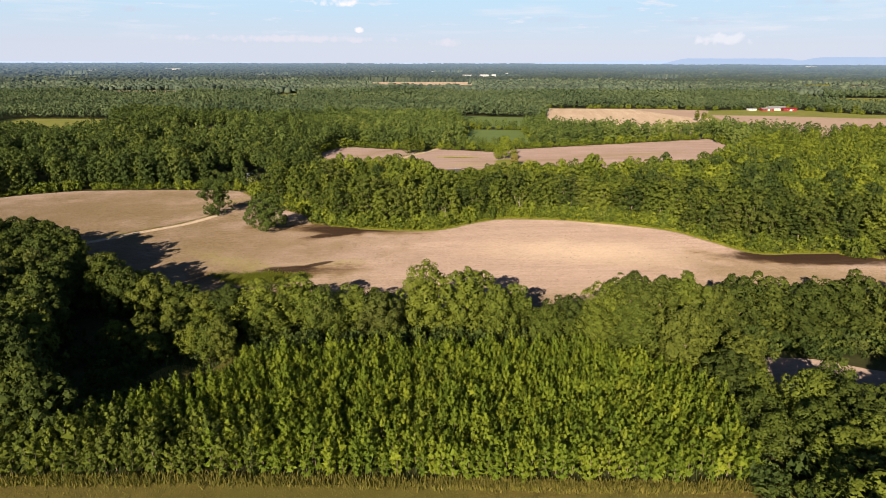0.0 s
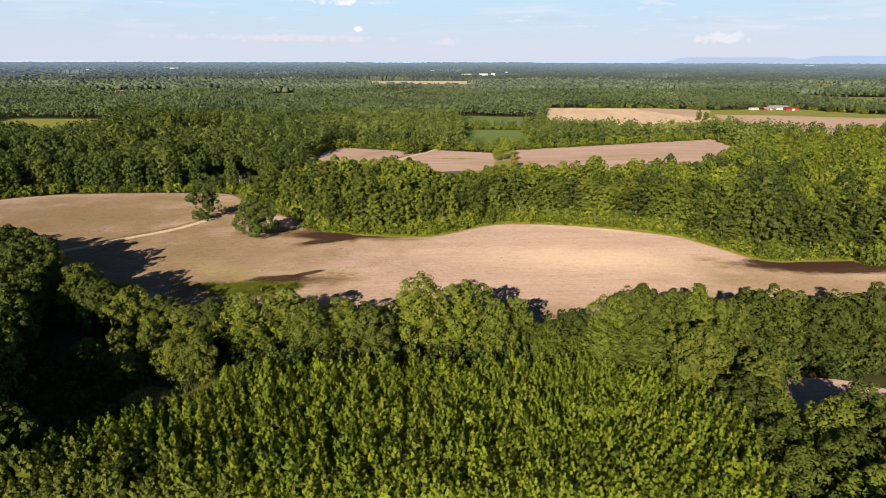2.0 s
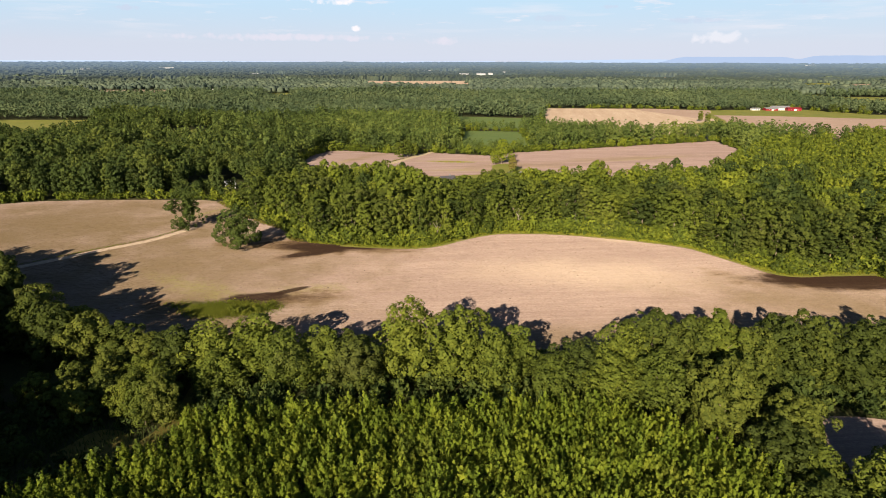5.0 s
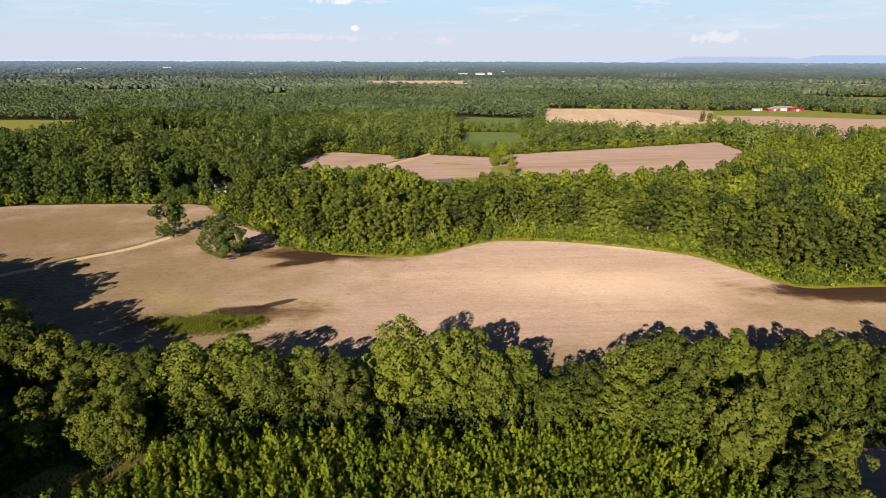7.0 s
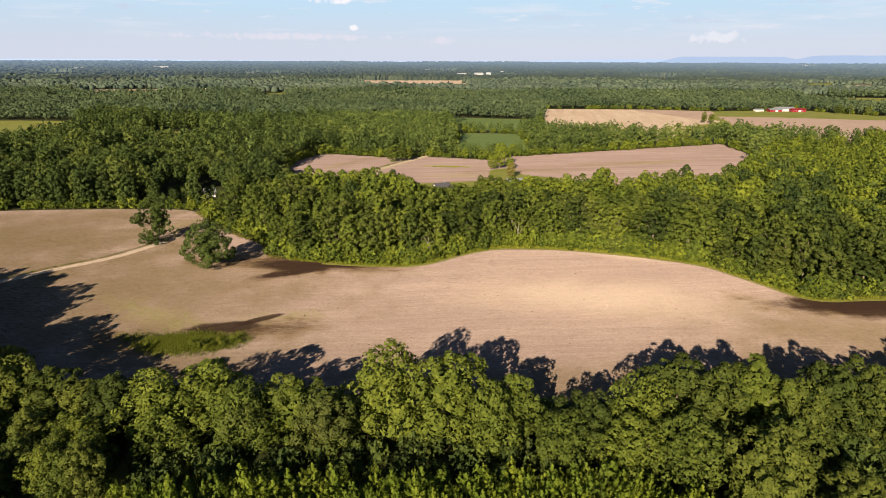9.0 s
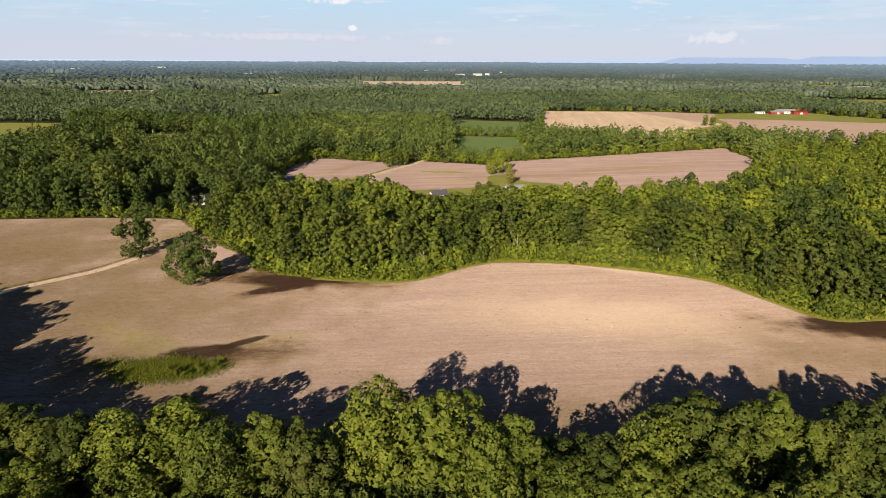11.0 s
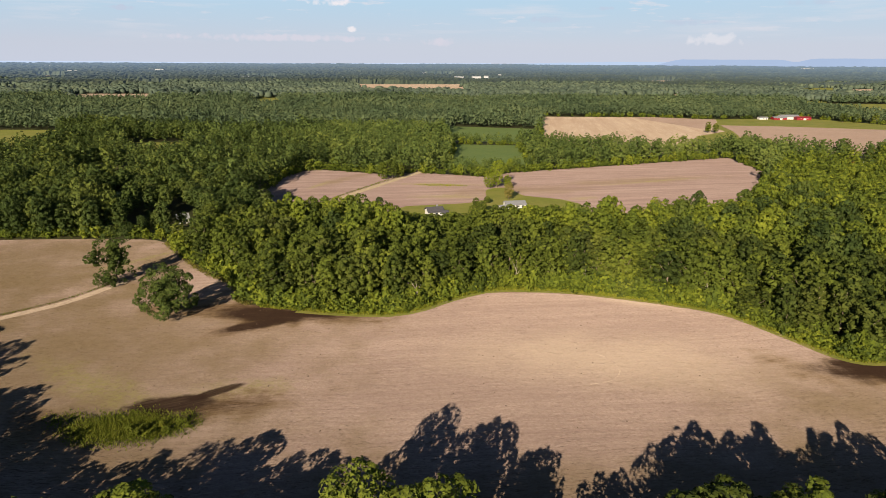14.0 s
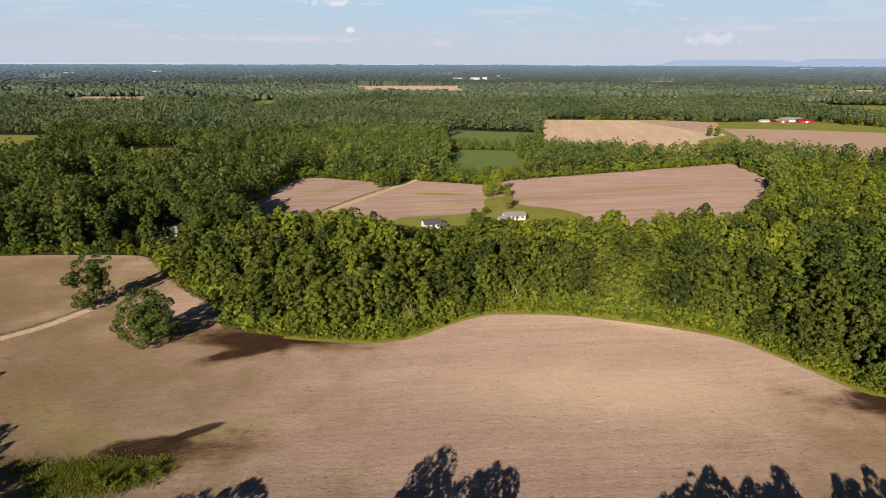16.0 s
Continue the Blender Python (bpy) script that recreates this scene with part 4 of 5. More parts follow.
def build_back_woods():
    p = scatter(-620, 620, 225, 720, 6.5, rng)
    x, y = p[:, 0], p[:, 1]
    p = p[in_reach(p) & ((y > 319) | (x < -215) | (x > 300))]
    for c in CLEARINGS:
        p = p[~inside(c, p)]
    # the woods to the west stand in uneven clumps with hollows between
    lie = np.array([noise.noise((q[0] * 0.022, q[1] * 0.022, 9)) for q in p])
    wild = np.clip((-60 - p[:, 0]) / 80, 0, 1) * (p[:, 1] > 335)
    keep = (lie > -0.5) | (wild < 0.5)
    p, lie, wild = p[keep], lie[keep], wild[keep]
    size = rng.uniform(0.78, 1.12, len(p)) * (1 + 0.45 * wild * lie)
    low = (p[:, 0] > 10) & (p[:, 0] < 100) & (p[:, 1] > 470) & (p[:, 1] < 506)
    size[low] *= 0.62
    low = (p[:, 0] > 5) & (p[:, 0] < 150) & (p[:, 1] > 626) & (p[:, 1] < 672)
    size[low] *= 0.6
    size[inside(LOW, p)] *= 0.5
    size[inside(LOW_B, p)] *= 0.4
    near = (p[:, 1] < 400)
    edge = (p[:, 0] < -104) & (p[:, 1] < np.interp(p[:, 0], [-330, -260, -207, -176, -127, -104], [243, 278, 313, 320, 321, 317]) + 13)
    # western trees take the dimmed leaves, in place of shade seen there
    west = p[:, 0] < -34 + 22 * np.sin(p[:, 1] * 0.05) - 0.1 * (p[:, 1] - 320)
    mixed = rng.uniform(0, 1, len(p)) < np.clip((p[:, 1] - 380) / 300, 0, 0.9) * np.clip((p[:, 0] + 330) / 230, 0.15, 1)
    for sel, shapes, name, leaf, tone in ((edge, MID_SHAPES, "forest_edge", "dim_mass", "dark"), (near & west & ~edge, DEEP_SHAPES, "west_forest", "dim_mass", "dark"), (near & ~west & ~edge, DEEP_SHAPES, "east_forest", "broad_mass", "fresh"), (~near & west & ~mixed, BACK_SHAPES, "oak_forest", "dim_mass", "dark"),
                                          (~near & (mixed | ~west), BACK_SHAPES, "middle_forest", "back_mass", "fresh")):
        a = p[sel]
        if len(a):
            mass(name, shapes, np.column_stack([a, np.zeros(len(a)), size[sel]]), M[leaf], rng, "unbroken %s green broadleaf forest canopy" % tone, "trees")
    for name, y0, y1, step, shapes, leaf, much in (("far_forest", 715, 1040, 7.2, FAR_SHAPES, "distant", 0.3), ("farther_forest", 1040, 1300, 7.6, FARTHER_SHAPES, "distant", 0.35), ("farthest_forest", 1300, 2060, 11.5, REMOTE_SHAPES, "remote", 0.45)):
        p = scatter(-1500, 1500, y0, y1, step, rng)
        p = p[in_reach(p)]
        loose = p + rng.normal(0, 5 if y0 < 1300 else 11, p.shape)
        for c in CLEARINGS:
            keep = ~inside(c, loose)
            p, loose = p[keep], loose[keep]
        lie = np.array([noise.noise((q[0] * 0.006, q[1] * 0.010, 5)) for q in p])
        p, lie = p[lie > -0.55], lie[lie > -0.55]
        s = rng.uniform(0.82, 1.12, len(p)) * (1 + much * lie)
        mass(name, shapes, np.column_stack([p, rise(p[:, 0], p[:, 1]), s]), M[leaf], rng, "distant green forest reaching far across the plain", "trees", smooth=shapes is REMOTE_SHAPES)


build_back_woods()


def canopy(name, r0, r1, rings, spokes, material, label):
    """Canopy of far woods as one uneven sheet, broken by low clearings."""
    rad = np.geomspace(r0, r1, rings)
    ang = np.linspace(radians(-42), radians(42), spokes)
    R, A = np.meshgrid(rad, ang, indexing="ij")
    R = R * (1 + rng.uniform(-0.003, 0.003, R.shape))
    A = A + rng.uniform(-0.0008, 0.0008, A.shape)
    x, y = R * np.sin(A), R * np.cos(A)
    flat = np.stack([x.ravel(), y.ravel()], 1)
    big = np.array([noise.noise((a * 0.0022, b * 0.0045, 1)) for a, b in flat]).reshape(x.shape)
    mid = np.array([noise.noise((a * 0.012, b * 0.012, 4)) for a, b in flat]).reshape(x.shape)
    h = 13 + 6 * big + 3 * mid + rng.uniform(-3.5, 4, x.shape)
    h = np.where(big < -0.52, 0.6 + rng.uniform(0, 1.0, x.shape), h)
    gap = np.zeros(x.shape, bool)
    for c in CLEARINGS:
        gap |= inside(c, flat).reshape(x.shape)
    h[gap] = -3
    h[:3] = h[:3] * np.array([0.0, 0.4, 0.8])[:, None] - np.array([6, 2, 0])[:, None]
    z = rise(x, y) + h
    n, k = x.shape
    v = np.stack([x, y, z], 2).reshape(-1, 3)
    i = (np.arange(n - 1)[:, None] * k + np.arange(k - 1)).ravel()
    f = np.concatenate([np.stack([i, i + 1, i + k + 1], 1), np.stack([i, i + k + 1, i + k], 1)])[:, ::-1]
    ob = new(name, mesh_from(name, v, f, material, tone=np.clip(0.5 + 0.6 * mid + 0.35 * big + rng.uniform(-0.3, 0.3, x.shape), 0, 1).ravel()))
    tagged(ob, label, "backdrop", kind="structure")


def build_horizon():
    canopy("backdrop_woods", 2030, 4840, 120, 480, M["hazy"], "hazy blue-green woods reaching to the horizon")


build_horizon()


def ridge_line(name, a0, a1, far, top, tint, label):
    """A range of hills at the horizon, its haze painted as an even blue glow."""
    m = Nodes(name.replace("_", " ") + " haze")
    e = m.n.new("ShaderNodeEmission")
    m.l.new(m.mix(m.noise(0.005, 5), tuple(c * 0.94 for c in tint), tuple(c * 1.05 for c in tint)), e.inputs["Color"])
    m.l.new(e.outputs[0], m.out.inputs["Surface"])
    v, f, n = [], [], 240
    for k in range(n):
        a = a0 + (a1 - a0) * k / (n - 1)
        x, y = far * math.sin(a), far * math.cos(a)
        z = top(a) + 2.5 * noise.noise((a * 40, 0, 2)) + 1.0 * noise.noise((a * 160, 0, 5))
        v += [(x, y, 10), (x, y, z), (x * 1.01, y * 1.01, z - 6)]
        if k:
            b = 3 * (k - 1)
            f += [(b + 3, b + 4, b + 1, b), (b + 4, b + 5, b + 2, b + 1)]
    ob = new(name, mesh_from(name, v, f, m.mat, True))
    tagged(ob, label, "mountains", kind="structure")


def step(a, lo, hi):
    t = min(1, max(0, (a - lo) / (hi - lo)))
    return t * t * (3 - 2 * t)


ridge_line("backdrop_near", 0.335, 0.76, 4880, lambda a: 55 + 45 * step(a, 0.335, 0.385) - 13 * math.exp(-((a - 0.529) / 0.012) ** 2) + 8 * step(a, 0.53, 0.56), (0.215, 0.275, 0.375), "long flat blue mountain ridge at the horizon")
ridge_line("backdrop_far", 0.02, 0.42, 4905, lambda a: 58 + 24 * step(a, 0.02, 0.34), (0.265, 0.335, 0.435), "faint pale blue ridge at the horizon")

# a band of pale haze, drawn as a glowing strip
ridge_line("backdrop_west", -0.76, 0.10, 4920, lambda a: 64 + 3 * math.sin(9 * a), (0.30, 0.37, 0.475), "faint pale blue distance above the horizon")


# ---------------------------------------------------------------- low growth
def low_growth():
    line = np.array(FRONT_L)
    # shrubs along the foot of the wood
    seg = rng.integers(0, len(line) - 1, 700)
    t = rng.uniform(0, 1, 700)[:, None]
    q = line[seg] * (1 - t) + line[seg + 1] * t
    d = line[seg + 1] - line[seg]
    nrm = np.stack([-d[:, 1], d[:, 0]], 1) / np.linalg.norm(d, axis=1)[:, None]
    q = q + nrm * rng.uniform(1.6, 6.0, (700, 1))
    keep = q[:, 0] < 200
    q = q[keep]
    mass("edge_shrubs", SHRUB_SHAPES, np.column_stack([q, np.zeros(len(q)), rng.uniform(0.6, 1.9, len(q))]), M["broad_mass"], rng, "low green shrubs along the foot of the wood", "shrubs", 0.3)
    # shrubs under the row of trees, at the far margin of the wood and round the clearings
    p = np.concatenate([scatter(-64, 120, 126, 149, 3.4, rng), scatter(72, 150, 123, 130, 2.8, rng), scatter(52, 80, 62, 108, 3.6, rng), scatter(-92, -46, 90, 132, 3.8, rng)])
    p = p[~inside(CLEAR_R, p) & ~inside(CLEAR_L, p) & ~inside(PLANTATION, p)]
    # dimmed leaves paint the shade below the row
    mass("undergrowth", SHRUB_SHAPES, np.column_stack([p, np.zeros(len(p)), rng.uniform(0.5, 1.3, len(p))]), M["dim_mass"], rng, "tangled green undergrowth below the row of trees", "shrubs", 0.3)
    x = rng.uniform(-330, -104, 260)
    y = np.interp(x, [-330, -260, -207, -176, -127, -104], [243, 278, 313, 320, 321, 317]) + rng.uniform(0, 5, 260)
    mass("forest_edge_shrubs", SHRUB_SHAPES, np.column_stack([x, y, 0 * x, rng.uniform(0.7, 1.6, 260)]), M["broad_mass"], rng, "low shrubs at the foot of the far forest edge", "shrubs", 0.3)


low_growth()


def far_edges():
    q = []
    for line, n in (([(-90, 424), (-87, 473), (-75, 498), (-26, 479), (1, 484), (46, 468), (65, 484), (254, 555), (248, 480), (216, 427), (178, 360)], 230), ([(105, 591), (167, 941), (332, 936), (405, 904), (484, 920), (548, 918), (592, 834)], 150),
                    ([(22, 502), (84, 502), (92, 628), (31, 636), (22, 502)], 60)):
        line = np.array(line, float)
        long = np.linalg.norm(np.diff(line, axis=0), axis=1)
        seg = rng.choice(len(long), n, p=long / long.sum())
        t = rng.uniform(0, 1, (n, 1))
        q.append(line[seg] * (1 - t) + line[seg + 1] * t + rng.normal(0, 1.2, (n, 2)))
    q = np.concatenate(q)
    mass("far_edge_shrubs", SHRUB_SHAPES, np.column_stack([q, np.zeros(len(q)), rng.uniform(1.0, 2.2, len(q))]), M["broad_mass"], rng, "low shrubs along the edges of the far fields", "shrubs", 0.3)


far_edges()


def tufts(name, p, height, width, blades, material, label, z=0.0, slim=1.0):
    """Grass: upright slim triangles, several at each place."""
    k = len(p) * blades
    c = np.repeat(p, blades, 0) + rng.normal(0, width, (k, 2))
    a = rng.uniform(0, 2 * np.pi, k)
    h = height * rng.uniform(0.45, 1.2, k)
    w = h * rng.uniform(0.16, 0.34, k) * slim
    lean = rng.normal(0, 0.25, (k, 2)) * h[:, None]
    v = np.empty((k, 3, 3))
    v[:, 0] = np.stack([c[:, 0] + np.cos(a) * w, c[:, 1] + np.sin(a) * w, np.full(k, z)], 1)
    v[:, 1] = np.stack([c[:, 0] - np.cos(a) * w, c[:, 1] - np.sin(a) * w, np.full(k, z)], 1)
    v[:, 2] = np.stack([c[:, 0] + lean[:, 0], c[:, 1] + lean[:, 1], h + z], 1)
    ob = new(name, mesh_from(name, v.reshape(-1, 3), np.arange(3 * k).reshape(-1, 3), material, tone=np.repeat(rng.uniform(0, 1, k), 3)))
    return tagged(ob, label, "grass", kind="stuff")


def along(line, count, lo, hi):
    line = np.array(line)
    seg = rng.integers(0, len(line) - 1, count)
    t = rng.uniform(0, 1, count)[:, None]
    d = line[seg + 1] - line[seg]
    nrm = np.stack([-d[:, 1], d[:, 0]], 1) / (np.linalg.norm(d, axis=1)[:, None] + 1e-9)
    return line[seg] * (1 - t) + line[seg + 1] * t + nrm * rng.uniform(lo, hi, (count, 1))


EDGE = [q for q in FRONT_L if -48 < q[0] < 190]
ribbon("grass_margin", [q for q in FRONT if -50 < q[0] < 170], 3.4, 0.09, M["lawn"], "strip of yellow-green grass between field and wood")
tufts("field_margin", along(EDGE, 5200, 0.0, 3.0), 0.7, 0.4, 5, M["verge"], "yellow-green grass margin between field and wood")
tufts("wood_foot_grass", along([q for q in FRONT_L if q[0] < -46], 900, -0.6, 1.2), 0.55, 0.5, 4, M["reed"], "dry grass at the foot of the wood")
tufts("tall_grass", along([(-80, 79.2), (-40, 79.4), (0, 78), (24, 77), (56, 76.6)], 1500, -0.9, 1.4), 1.0, 0.4, 9, M["reed"], "tall dry grass along the plantation edge", slim=0.5)
tufts("meadow_grass", scatter(-80, 70, 66, 79, 0.8, rng), 0.35, 0.3, 7, M["reed"], "short dry meadow grass", slim=0.5)


def in_blob(n, x, y, rx, ry, turn):
    a, r = rng.uniform(0, 2 * np.pi, n), np.sqrt(rng.uniform(0, 1, n)) * (1 + 0.25 * np.sin(rng.uniform(0, 6, n)))
    u, w = np.cos(a) * r * rx, np.sin(a) * r * ry
    t = radians(turn)
    return np.stack([x + u * math.cos(t) - w * math.sin(t), y + u * math.sin(t) + w * math.cos(t)], 1)


tufts("weeds", np.concatenate([in_blob(1100, -57, 178, 10, 5.2, 4), in_blob(300, -47, 179, 6, 4.5, 30), in_blob(260, -66, 180, 9, 3.4, -10), in_blob(260, -55, 178.5, 13, 6.5, 0), in_blob(700, -56, 177.5, 10, 5.5, 0)]), 0.5, 0.7, 6, M["weed"], "patch of bright green weeds in the bare field")
p = in_blob(22, -50, 177, 8, 3.0, 8)
mass("weed_bushes", SHRUB_SHAPES, np.column_stack([p, np.zeros(22), rng.uniform(0.2, 0.5, 22)]), M["weed"], rng, "bushy green weeds in the field hollow", "weeds", 0.3)
tufts("track_verge", along(smooth_line([(-212, 178), (-160, 200), (-138, 220), (-124, 235), (-110, 249), (-102, 264)], 6, closed=False), 800, -0.2, 0.9), 0.35, 0.3, 3, M["weed"], "grass verge beside the dirt track")
THICKET = np.concatenate([scatter(-46, -28, 118, 131, 0.8, rng), scatter(-28, 60, 121, 128, 1.1, rng)])
tufts("thicket", THICKET[~inside(CLEAR_L, THICKET)], 1.5, 0.5, 6, M["weed"], "yellow-green brambles beside the plantation", slim=0.5)


# ---------------------------------------------------------------- buildings
def box(w, d, h, z=0.0, x=0.0, y=0.0):
    bm = bmesh.new()
    bmesh.ops.create_cube(bm, size=1)
    bmesh.ops.scale(bm, vec=(w, d, h), verts=bm.verts[:])
    bmesh.ops.translate(bm, vec=(x, y, z + h / 2), verts=bm.verts[:])
    return bm


def gabled(w, d, eaves, ridge):
    """Walls with two gables; the ridge runs along x."""
    bm = bmesh.new()
    x, y = w / 2, d / 2
    lo = [bm.verts.new(q) for q in ((-x, -y, -0.2), (x, -y, -0.2), (x, y, -0.2), (-x, y, -0.2))]
    up = [bm.verts.new(q) for q in ((-x, -y, eaves), (x, -y, eaves), (x, y, eaves), (-x, y, eaves))]
    g = [bm.verts.new((-x, 0, ridge - 0.15)), bm.verts.new((x, 0, ridge - 0.15))]
    for f in ((lo[0], lo[1], up[1], up[0]), (lo[2], lo[3], up[3], up[2]), (lo[1], lo[2], up[2], g[1], up[1]), (lo[3], lo[0], up[0], g[0], up[3]),
              (up[0], up[1], g[1], g[0]), (up[2], up[3], g[0], g[1])):
        bm.faces.new(f)
    return bm


def roof_slab(w, d, eaves, ridge, side, over=0.5, thick=0.18):
    bm = bmesh.new()
    x, y = w / 2 + over, d / 2 + over
    drop = (ridge - eaves) / (d / 2) * over
    pts = [(-x, 0, ridge), (x, 0, ridge), (x, side * y, eaves - drop), (-x, side * y, eaves - drop)]
    a = [bm.verts.new(p) for p in pts]
    b = [bm.verts.new((p[0], p[1], p[2] + thick)) for p in pts]
    bm.faces.new(a)
    bm.faces.new(b)
    for k in range(4):
        bm.faces.new((a[k], a[(k + 1) % 4], b[(k + 1) % 4], b[k]))
    bmesh.ops.recalc_face_normals(bm, faces=bm.faces[:])
    return bm


def building(name, x, y, turn, w, d, eaves, ridge, walls, roof, label, category, windows=2, door="door", z=0.0, chimney=False, trim=None):
    """A gabled building: walls, two roof slabs, windows and doors along its long sides."""
    ob = new(name)
    ob.matrix_world = pose(x, y, z, 0, 0, turn)
    part("wall", gabled(w, d, eaves, ridge), walls, ob)
    for side in (-1, 1):
        part("roof", roof_slab(w, d, eaves, ridge, side), roof, ob)
        for k in range(windows):
            wx = (k + 0.5) / windows * w * 0.9 - w * 0.45
            win = part("window", box(1.3, 0.12, 1.1, eaves * 0.42, wx, side * (d / 2 + 0.02)), trim or M["white"], ob)
            part("pane", box(1.1, 0.06, 0.9, eaves * 0.42 + 0.1, wx, side * (d / 2 + 0.08)), M["glass"], win)
    tall = min(2.1, eaves * 0.85) if door == "door" else eaves * 0.8
    wide = 1.0 if door == "door" else 3.6
    part(door, box(wide, 0.12, tall, 0, w * 0.05 if windows != 1 else w * 0.3, -(d / 2 + 0.03)), M["roof_dark"] if door == "door" else M["white"], ob)
    if chimney:
        part("chimney", box(0.7, 0.7, 1.4, ridge - 0.5, w * 0.2, 0.4), M["roof_grey"], ob)
    return tagged(ob, label, category)


building("house", 10.8, 361, 18, 8.0, 6.5, 2.6, 4.4, M["white"], M["roof_dark"], "small white house with a dark shingle roof on the lawn", "house", 3, chimney=True)
building("porch", 16.0, 358.8, 18, 2.8, 2.6, 2.1, 3.0, M["white"], M["roof_dark"], "dark roofed porch shed beside the white house", "shed", 1)
building("house", 53.5, 377, 8, 10.5, 6.5, 2.5, 3.9, M["white"], M["roof_grey"], "long low house with a pale grey metal roof", "house", 4)
building("shed", 47, 371, 14, 4.2, 3.8, 2.1, 3.0, M["white"], M["roof_grey"], "small pale shed with a grey roof", "shed", 1)
building("house", -109, 347, 30, 4.8, 4.2, 2.8, 4.4, M["white"], M["roof_grey"], "small white house half hidden among trees", "house", 2)
building("barn", 493, 903, 2, 18, 9, 2.8, 4.2, M["barn_red"], M["roof_grey"], "low bright red barn on the far farm", "barn", 2, "barn_door")
building("barn", 511, 911, 0, 26, 12, 3.4, 6.0, M["white"], M["roof_grey"], "long white barn with a grey roof on the far farm", "barn", 3, "barn_door")
building("barn", 524, 899, -3, 19, 9, 3.2, 4.6, M["barn_red"], M["barn_red"], "bright red barn with a white door", "barn", 2, "barn_door")
building("shed", 472, 906, 4, 12, 6, 2.6, 3.6, M["white"], M["roof_grey"], "low white shed beside the red barns", "shed", 1)
building("shed", 334, 522, 20, 4.2, 3, 1.7, 2.5, M["barn_red"], M["barn_red"], "small red shed in a grassy yard", "shed", 1)
building("hut", 342, 521, -10, 2.0, 1.8, 1.6, 2.1, M["white"], M["white"], "tiny white hut in a grassy yard", "shed", 1)

FAR_HOUSES = [(-742, 1618, 26, 14), (-655, 1566, 30, 12), (-700, 1590, 16, 10), (-483, 1412, 14, 9), (-600, 1480, 12, 9), (-560, 1500, 12, 9), (900, 1338, 34, 14), (935, 1352, 18, 10), (860, 1322, 14, 9),
              (990, 1350, 16, 9), (478, 1536, 16, 10), (620, 1560, 14, 9), (-350, 1522, 12, 9)]
for k, (x, y, w, d) in enumerate(FAR_HOUSES):
    building("farm_building", x, y, 12 * ((k * 7) % 5) - 24, w * 0.85, d * 0.9, 4.4, 6.6, M["white"], M["roof_grey"] if k % 3 else M["white"], "white farm building far off among the woods", "building", 2, z=float(rise(x, y)))
HORIZON_HOUSES = [(128, 2480, 44, 22), (198, 2530, 40, 20), (240, 2560, 20, 14), (-30, 2870, 80, 20), (307, 2700, 18, 12), (-131, 2860, 24, 14), (-1950, 3360, 110, 24), (-1260, 3020, 90, 22), (-672, 2390, 40, 18),
                  (-1486, 2730, 50, 18), (2102, 3480, 70, 20), (-303, 2440, 30, 14)]
for k, (x, y, w, d) in enumerate(HORIZON_HOUSES):
    building("hall", x, y, 9 * ((k * 3) % 5) - 18, w * 0.85, d * 0.8, 10, 13, M["pale"], M["pale"], "pale sheet metal hall far off near the horizon", "building", 2, z=float(rise(x, y)) + 2)

# single trees round the farm houses and far fields
HOUSE_TREES = [(-22, 459, 12, 11), (-16, 461, 14, 10), (-11, 464, 11, 8), (33, 377, 6, 6), (40, 388, 4, 5), (35, 365, 7, 7), (30, 358, 6, 6)]
# the trees get lower towards the lawn, along the camera's sight line to the houses
SLOPE = [(-61, 331), (-23, 326), (-5, 305), (6, 291), (25, 302), (64, 308), (98, 317), (129, 327), (146, 334), (120, 350), (84, 352), (60, 356), (24, 346), (-10, 350), (-46, 350)]
SLOPE_TREES = []
for x, y in scatter(-62, 150, 288, 358, 6.4, rng, 0.36):
    if inside(SLOPE, np.array([[x, y]]))[0]:
        tall = 0.262 * ((373 if 30 < x < 76 else 362) - y)
        SLOPE_TREES.append((x, y, min(17.0, max(4.5, tall)) * rng.uniform(0.88, 1.08), rng.uniform(6.5, 9)))
FARM_TREES = [(318, 735, 13, 10), (327, 736, 11, 9), (560, 868, 13, 11), (572, 860, 12, 10), (590, 850, 14, 11), (612, 846, 12, 12), (636, 836, 13, 12), (343, 546, 11, 8), (352, 550, 10, 8), (366, 545, 12, 9),
              (374, 548, 10, 8), (386, 545, 13, 10), (398, 550, 13, 9), (408, 553, 12, 9), (418, 556, 13, 10), (428, 560, 12, 9), (344, 548, 11, 11), (350, 560, 12, 10), (362, 540, 11, 9), (385, 560, 13, 10), (372, 585, 13, 12), (400, 575, 12, 12)]
for x, y, h, w in SLOPE_TREES:
    plant("woodland_tree", MID_TRUNKS[1], MID_CROWNS[int(rng.integers(0, 8))], pose(x, y, 0, 0, 0, rng.uniform(0, 360)), "green broadleaf tree at the back of the wood before the lawn", "tree", "lawn edge trees", (w / 7.4, w / 7.4, h / 18))
for x, y, h, w in HOUSE_TREES + FARM_TREES:
    plant("tree", MID_TRUNKS[0], MID_CROWNS[int(rng.integers(0, 8))], pose(x, y, 0, 0, 0, rng.uniform(0, 360)), "single leafy green tree beside the far fields", "tree", "farm trees", (w / 10.5, w / 10.5, h / 19))

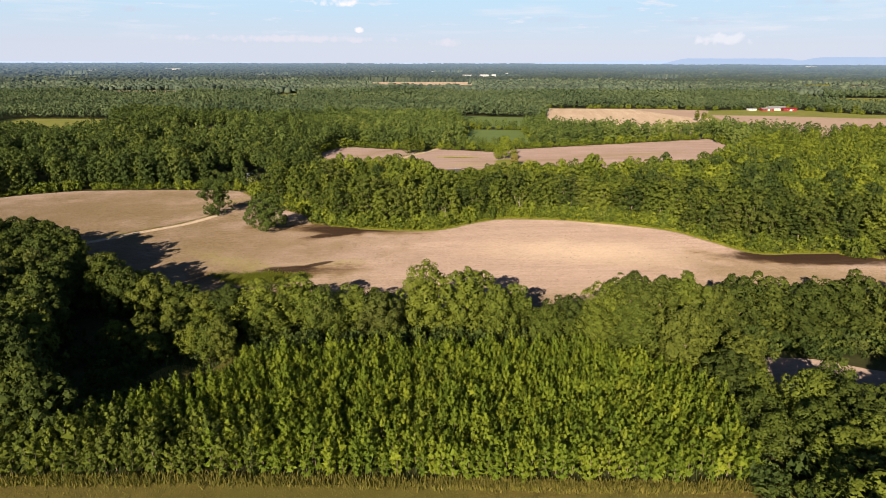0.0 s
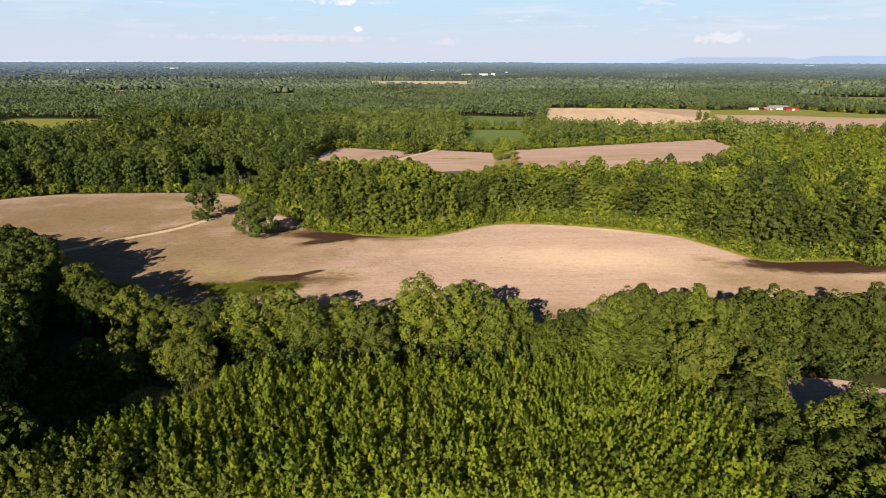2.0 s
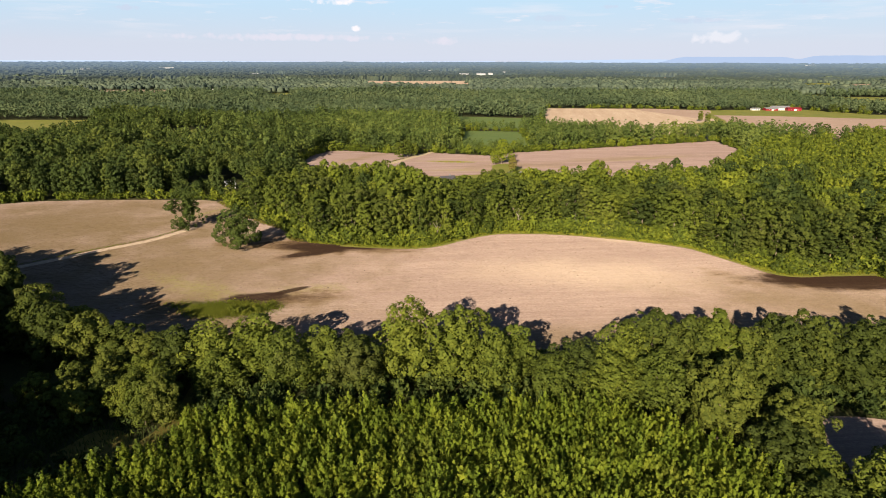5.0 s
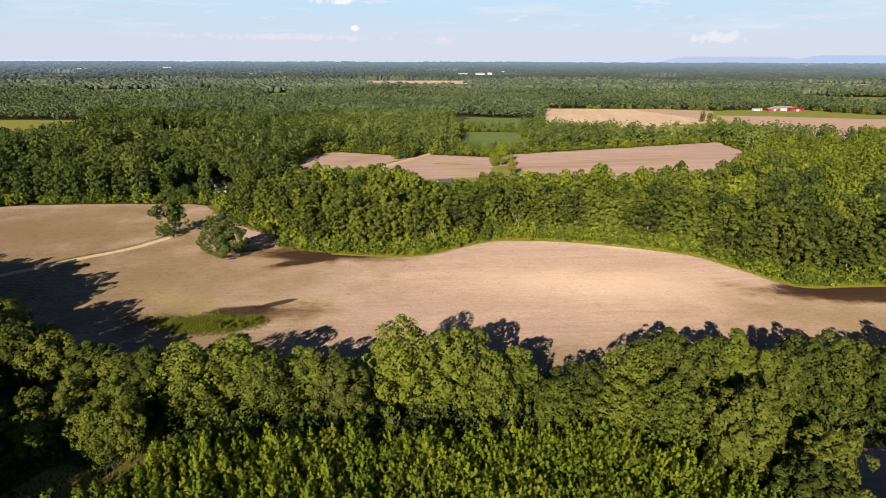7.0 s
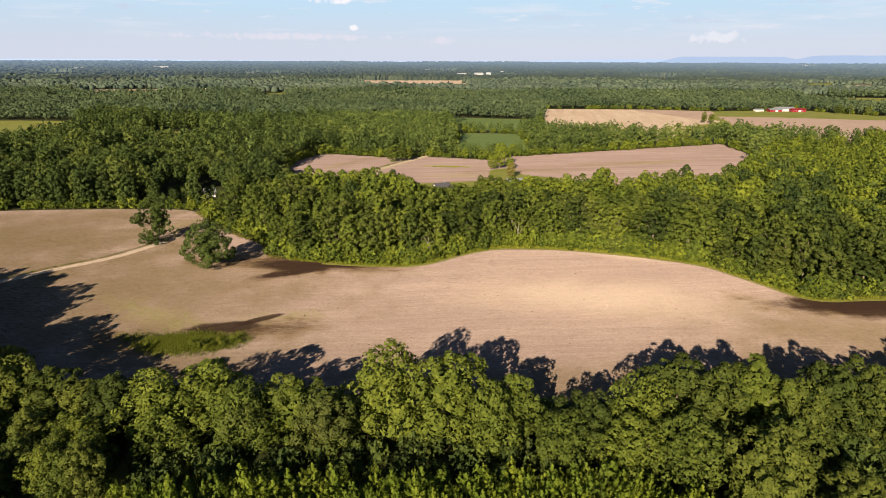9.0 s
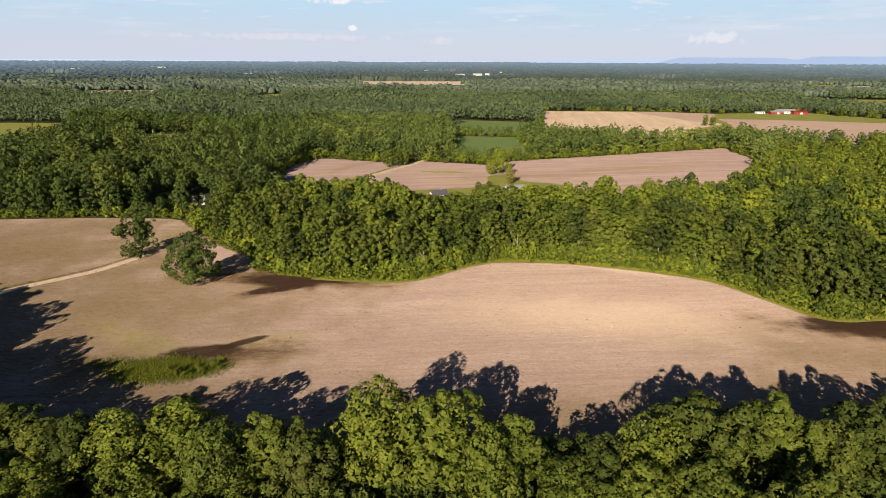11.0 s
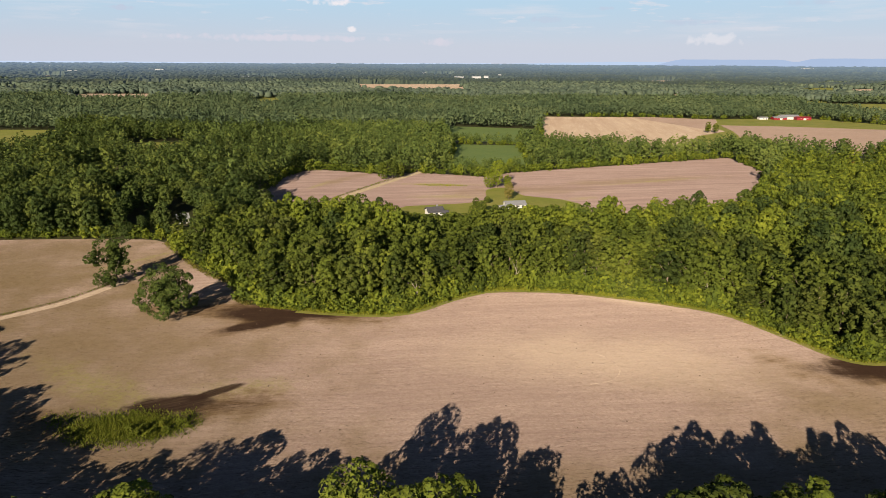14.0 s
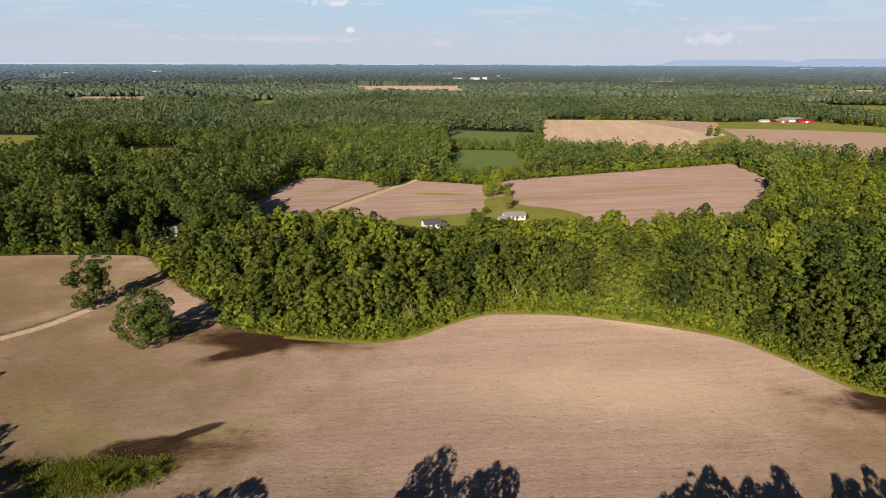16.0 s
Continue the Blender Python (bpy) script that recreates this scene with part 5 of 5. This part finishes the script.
for x, y, h, w, leaf, label in ((50, 432, 18, 8, "sapling_mass", "tall yellow-green tree on the lawn beside the field"), (45, 429, 10, 6.5, "sapling_mass", "bushy yellow-green tree on the lawn beside the field"),
                                (56, 428, 9, 6, "sapling_mass", "bushy yellow-green tree on the lawn beside the field"), (53, 398, 10, 5.5, "reed", "small browning conical tree on the lawn")):
    plant("tree", MID_TRUNKS[0], mesh_from("crown", *MID_SHAPES[int(h) % 8], M[leaf], tone=1.0), pose(x, y, 0, 0, 0, x * 7), label, "tree", "lawn trees", (w / 9, w / 9, h / 19))

tufts("lane_verge", along(smooth_line([(-60, 362), (-39, 413), (-3, 482)], 6, closed=False), 700, 0.2, 2.2), 0.5, 0.5, 4, M["weed"], "green grass verge beside the dirt lane")
tufts("weedy_strip", in_blob(260, 16, 438, 14, 2.6, -6), 0.5, 0.8, 4, M["verge"], "yellow weedy strip in the harvested field")
# dimmed leaves keep the gaps between the rows dark, as shade would
tufts("plantation_floor", scatter(-72, 58, 80, 121, 1.4, rng), 1.0, 0.5, 6, M["dim_mass"], "green growth between the plantation rows", slim=0.5)
M["pale_soil"] = plain_material("pale turned soil", (0.275, 0.220, 0.180), 0.3, 0.5, 0.95, 0.1)
ribbon("wheel_mark", [(47, 210.8), (50.5, 210.4), (53.5, 209), (55.6, 205.5), (55.8, 201), (53.8, 197.4), (50.9, 195.5), (46.7, 194.4)], 0.45, 0.07, M["pale_soil"], "faint curved wheel mark in the tilled soil")

M["clod"] = plain_material("dark soil clods", (0.10, 0.075, 0.055), 0.3, 2.0, 0.95, 0.1)


def clods(count):
    """Loose dark clods and tufts lying about the field."""
    p = np.stack([rng.uniform(-200, 150, count), rng.uniform(155, 315, count)], 1)
    p = p[inside(MAIN, p)]
    k = len(p)
    r = rng.uniform(0.06, 0.22, (k, 1))
    v = ICO1[0][None] * r[:, None] * rng.uniform(0.6, 1.4, (k, len(ICO1[0]), 1)) * np.array([1.2, 1.2, 0.7])
    v[:, :, :2] += p[:, None]
    v[:, :, 2] += 0.06
    f = ICO1[1][None] + (np.arange(k) * len(ICO1[0]))[:, None, None]
    ob = new("soil_clods", mesh_from("soil_clods", v.reshape(-1, 3), f.reshape(-1, 3), M["clod"]))
    tagged(ob, "loose dark clods of soil scattered over the field", "soil", kind="stuff")


clods(500)


def stubble(count):
    """Low ragged stubble rows, which hide their own shade from the sun's side."""
    p = np.stack([rng.uniform(-210, 175, count), rng.uniform(140, 320, count)], 1)
    p = p[inside(MAIN, p) & in_reach(p)]
    for x, y, rx, ry in ((140, 200, 44, 11), (-34, 236, 28, 9), (-44, 188, 20, 7), (-56, 178, 18, 8)):
        p = p[np.hypot((p[:, 0] - x) / rx, (p[:, 1] - y) / ry) > rng.uniform(0.8, 1.2, len(p))]
    k = len(p)
    a = radians(4) + rng.normal(0, 0.07, k)
    half, h = rng.uniform(0.25, 1.1, k), rng.uniform(0.03, 0.10, k)
    d = np.stack([np.cos(a), np.sin(a)], 1) * half[:, None]
    top = p + d * rng.uniform(-0.7, 0.7, (k, 1)) + rng.normal(0, 0.05, (k, 2))
    v = np.empty((k, 3, 3))
    v[:, 0], v[:, 1], v[:, 2] = (np.column_stack([q, z]) for q, z in ((p - d, np.full(k, 0.04)), (p + d, np.full(k, 0.04)), (top, h + 0.05)))
    ob = new("stubble", mesh_from("stubble", v.reshape(-1, 3), np.arange(3 * k).reshape(-1, 3), M["field"]))
    tagged(ob, "short dry stubble standing in rows in the bare field", "stubble", kind="stuff")


stubble(220000)

M["pale_bark"] = plain_material("bleached bark", (0.26, 0.23, 0.19), 0.25, 2.0, 0.9, 0.1)
SNAG = mesh_from("trunk", *trunk_shape(15, 0.26, 91, 6), M["pale_bark"])
for x, y, h in ((4, 243.5, 0.85), (61, 257, 0.8), (96, 242.5, 0.85), (38, 261, 0.85)):
    ob = new("dead_tree")
    ob.matrix_world = pose(x, y, 0, 0, 0, x * 20) @ Matrix.Diagonal((0.6, 0.6, h * 0.8, 1))
    part("trunk", SNAG, None, ob)
    tagged(ob, "bare bleached dead tree at the edge of the wood", "tree", "dead trees")
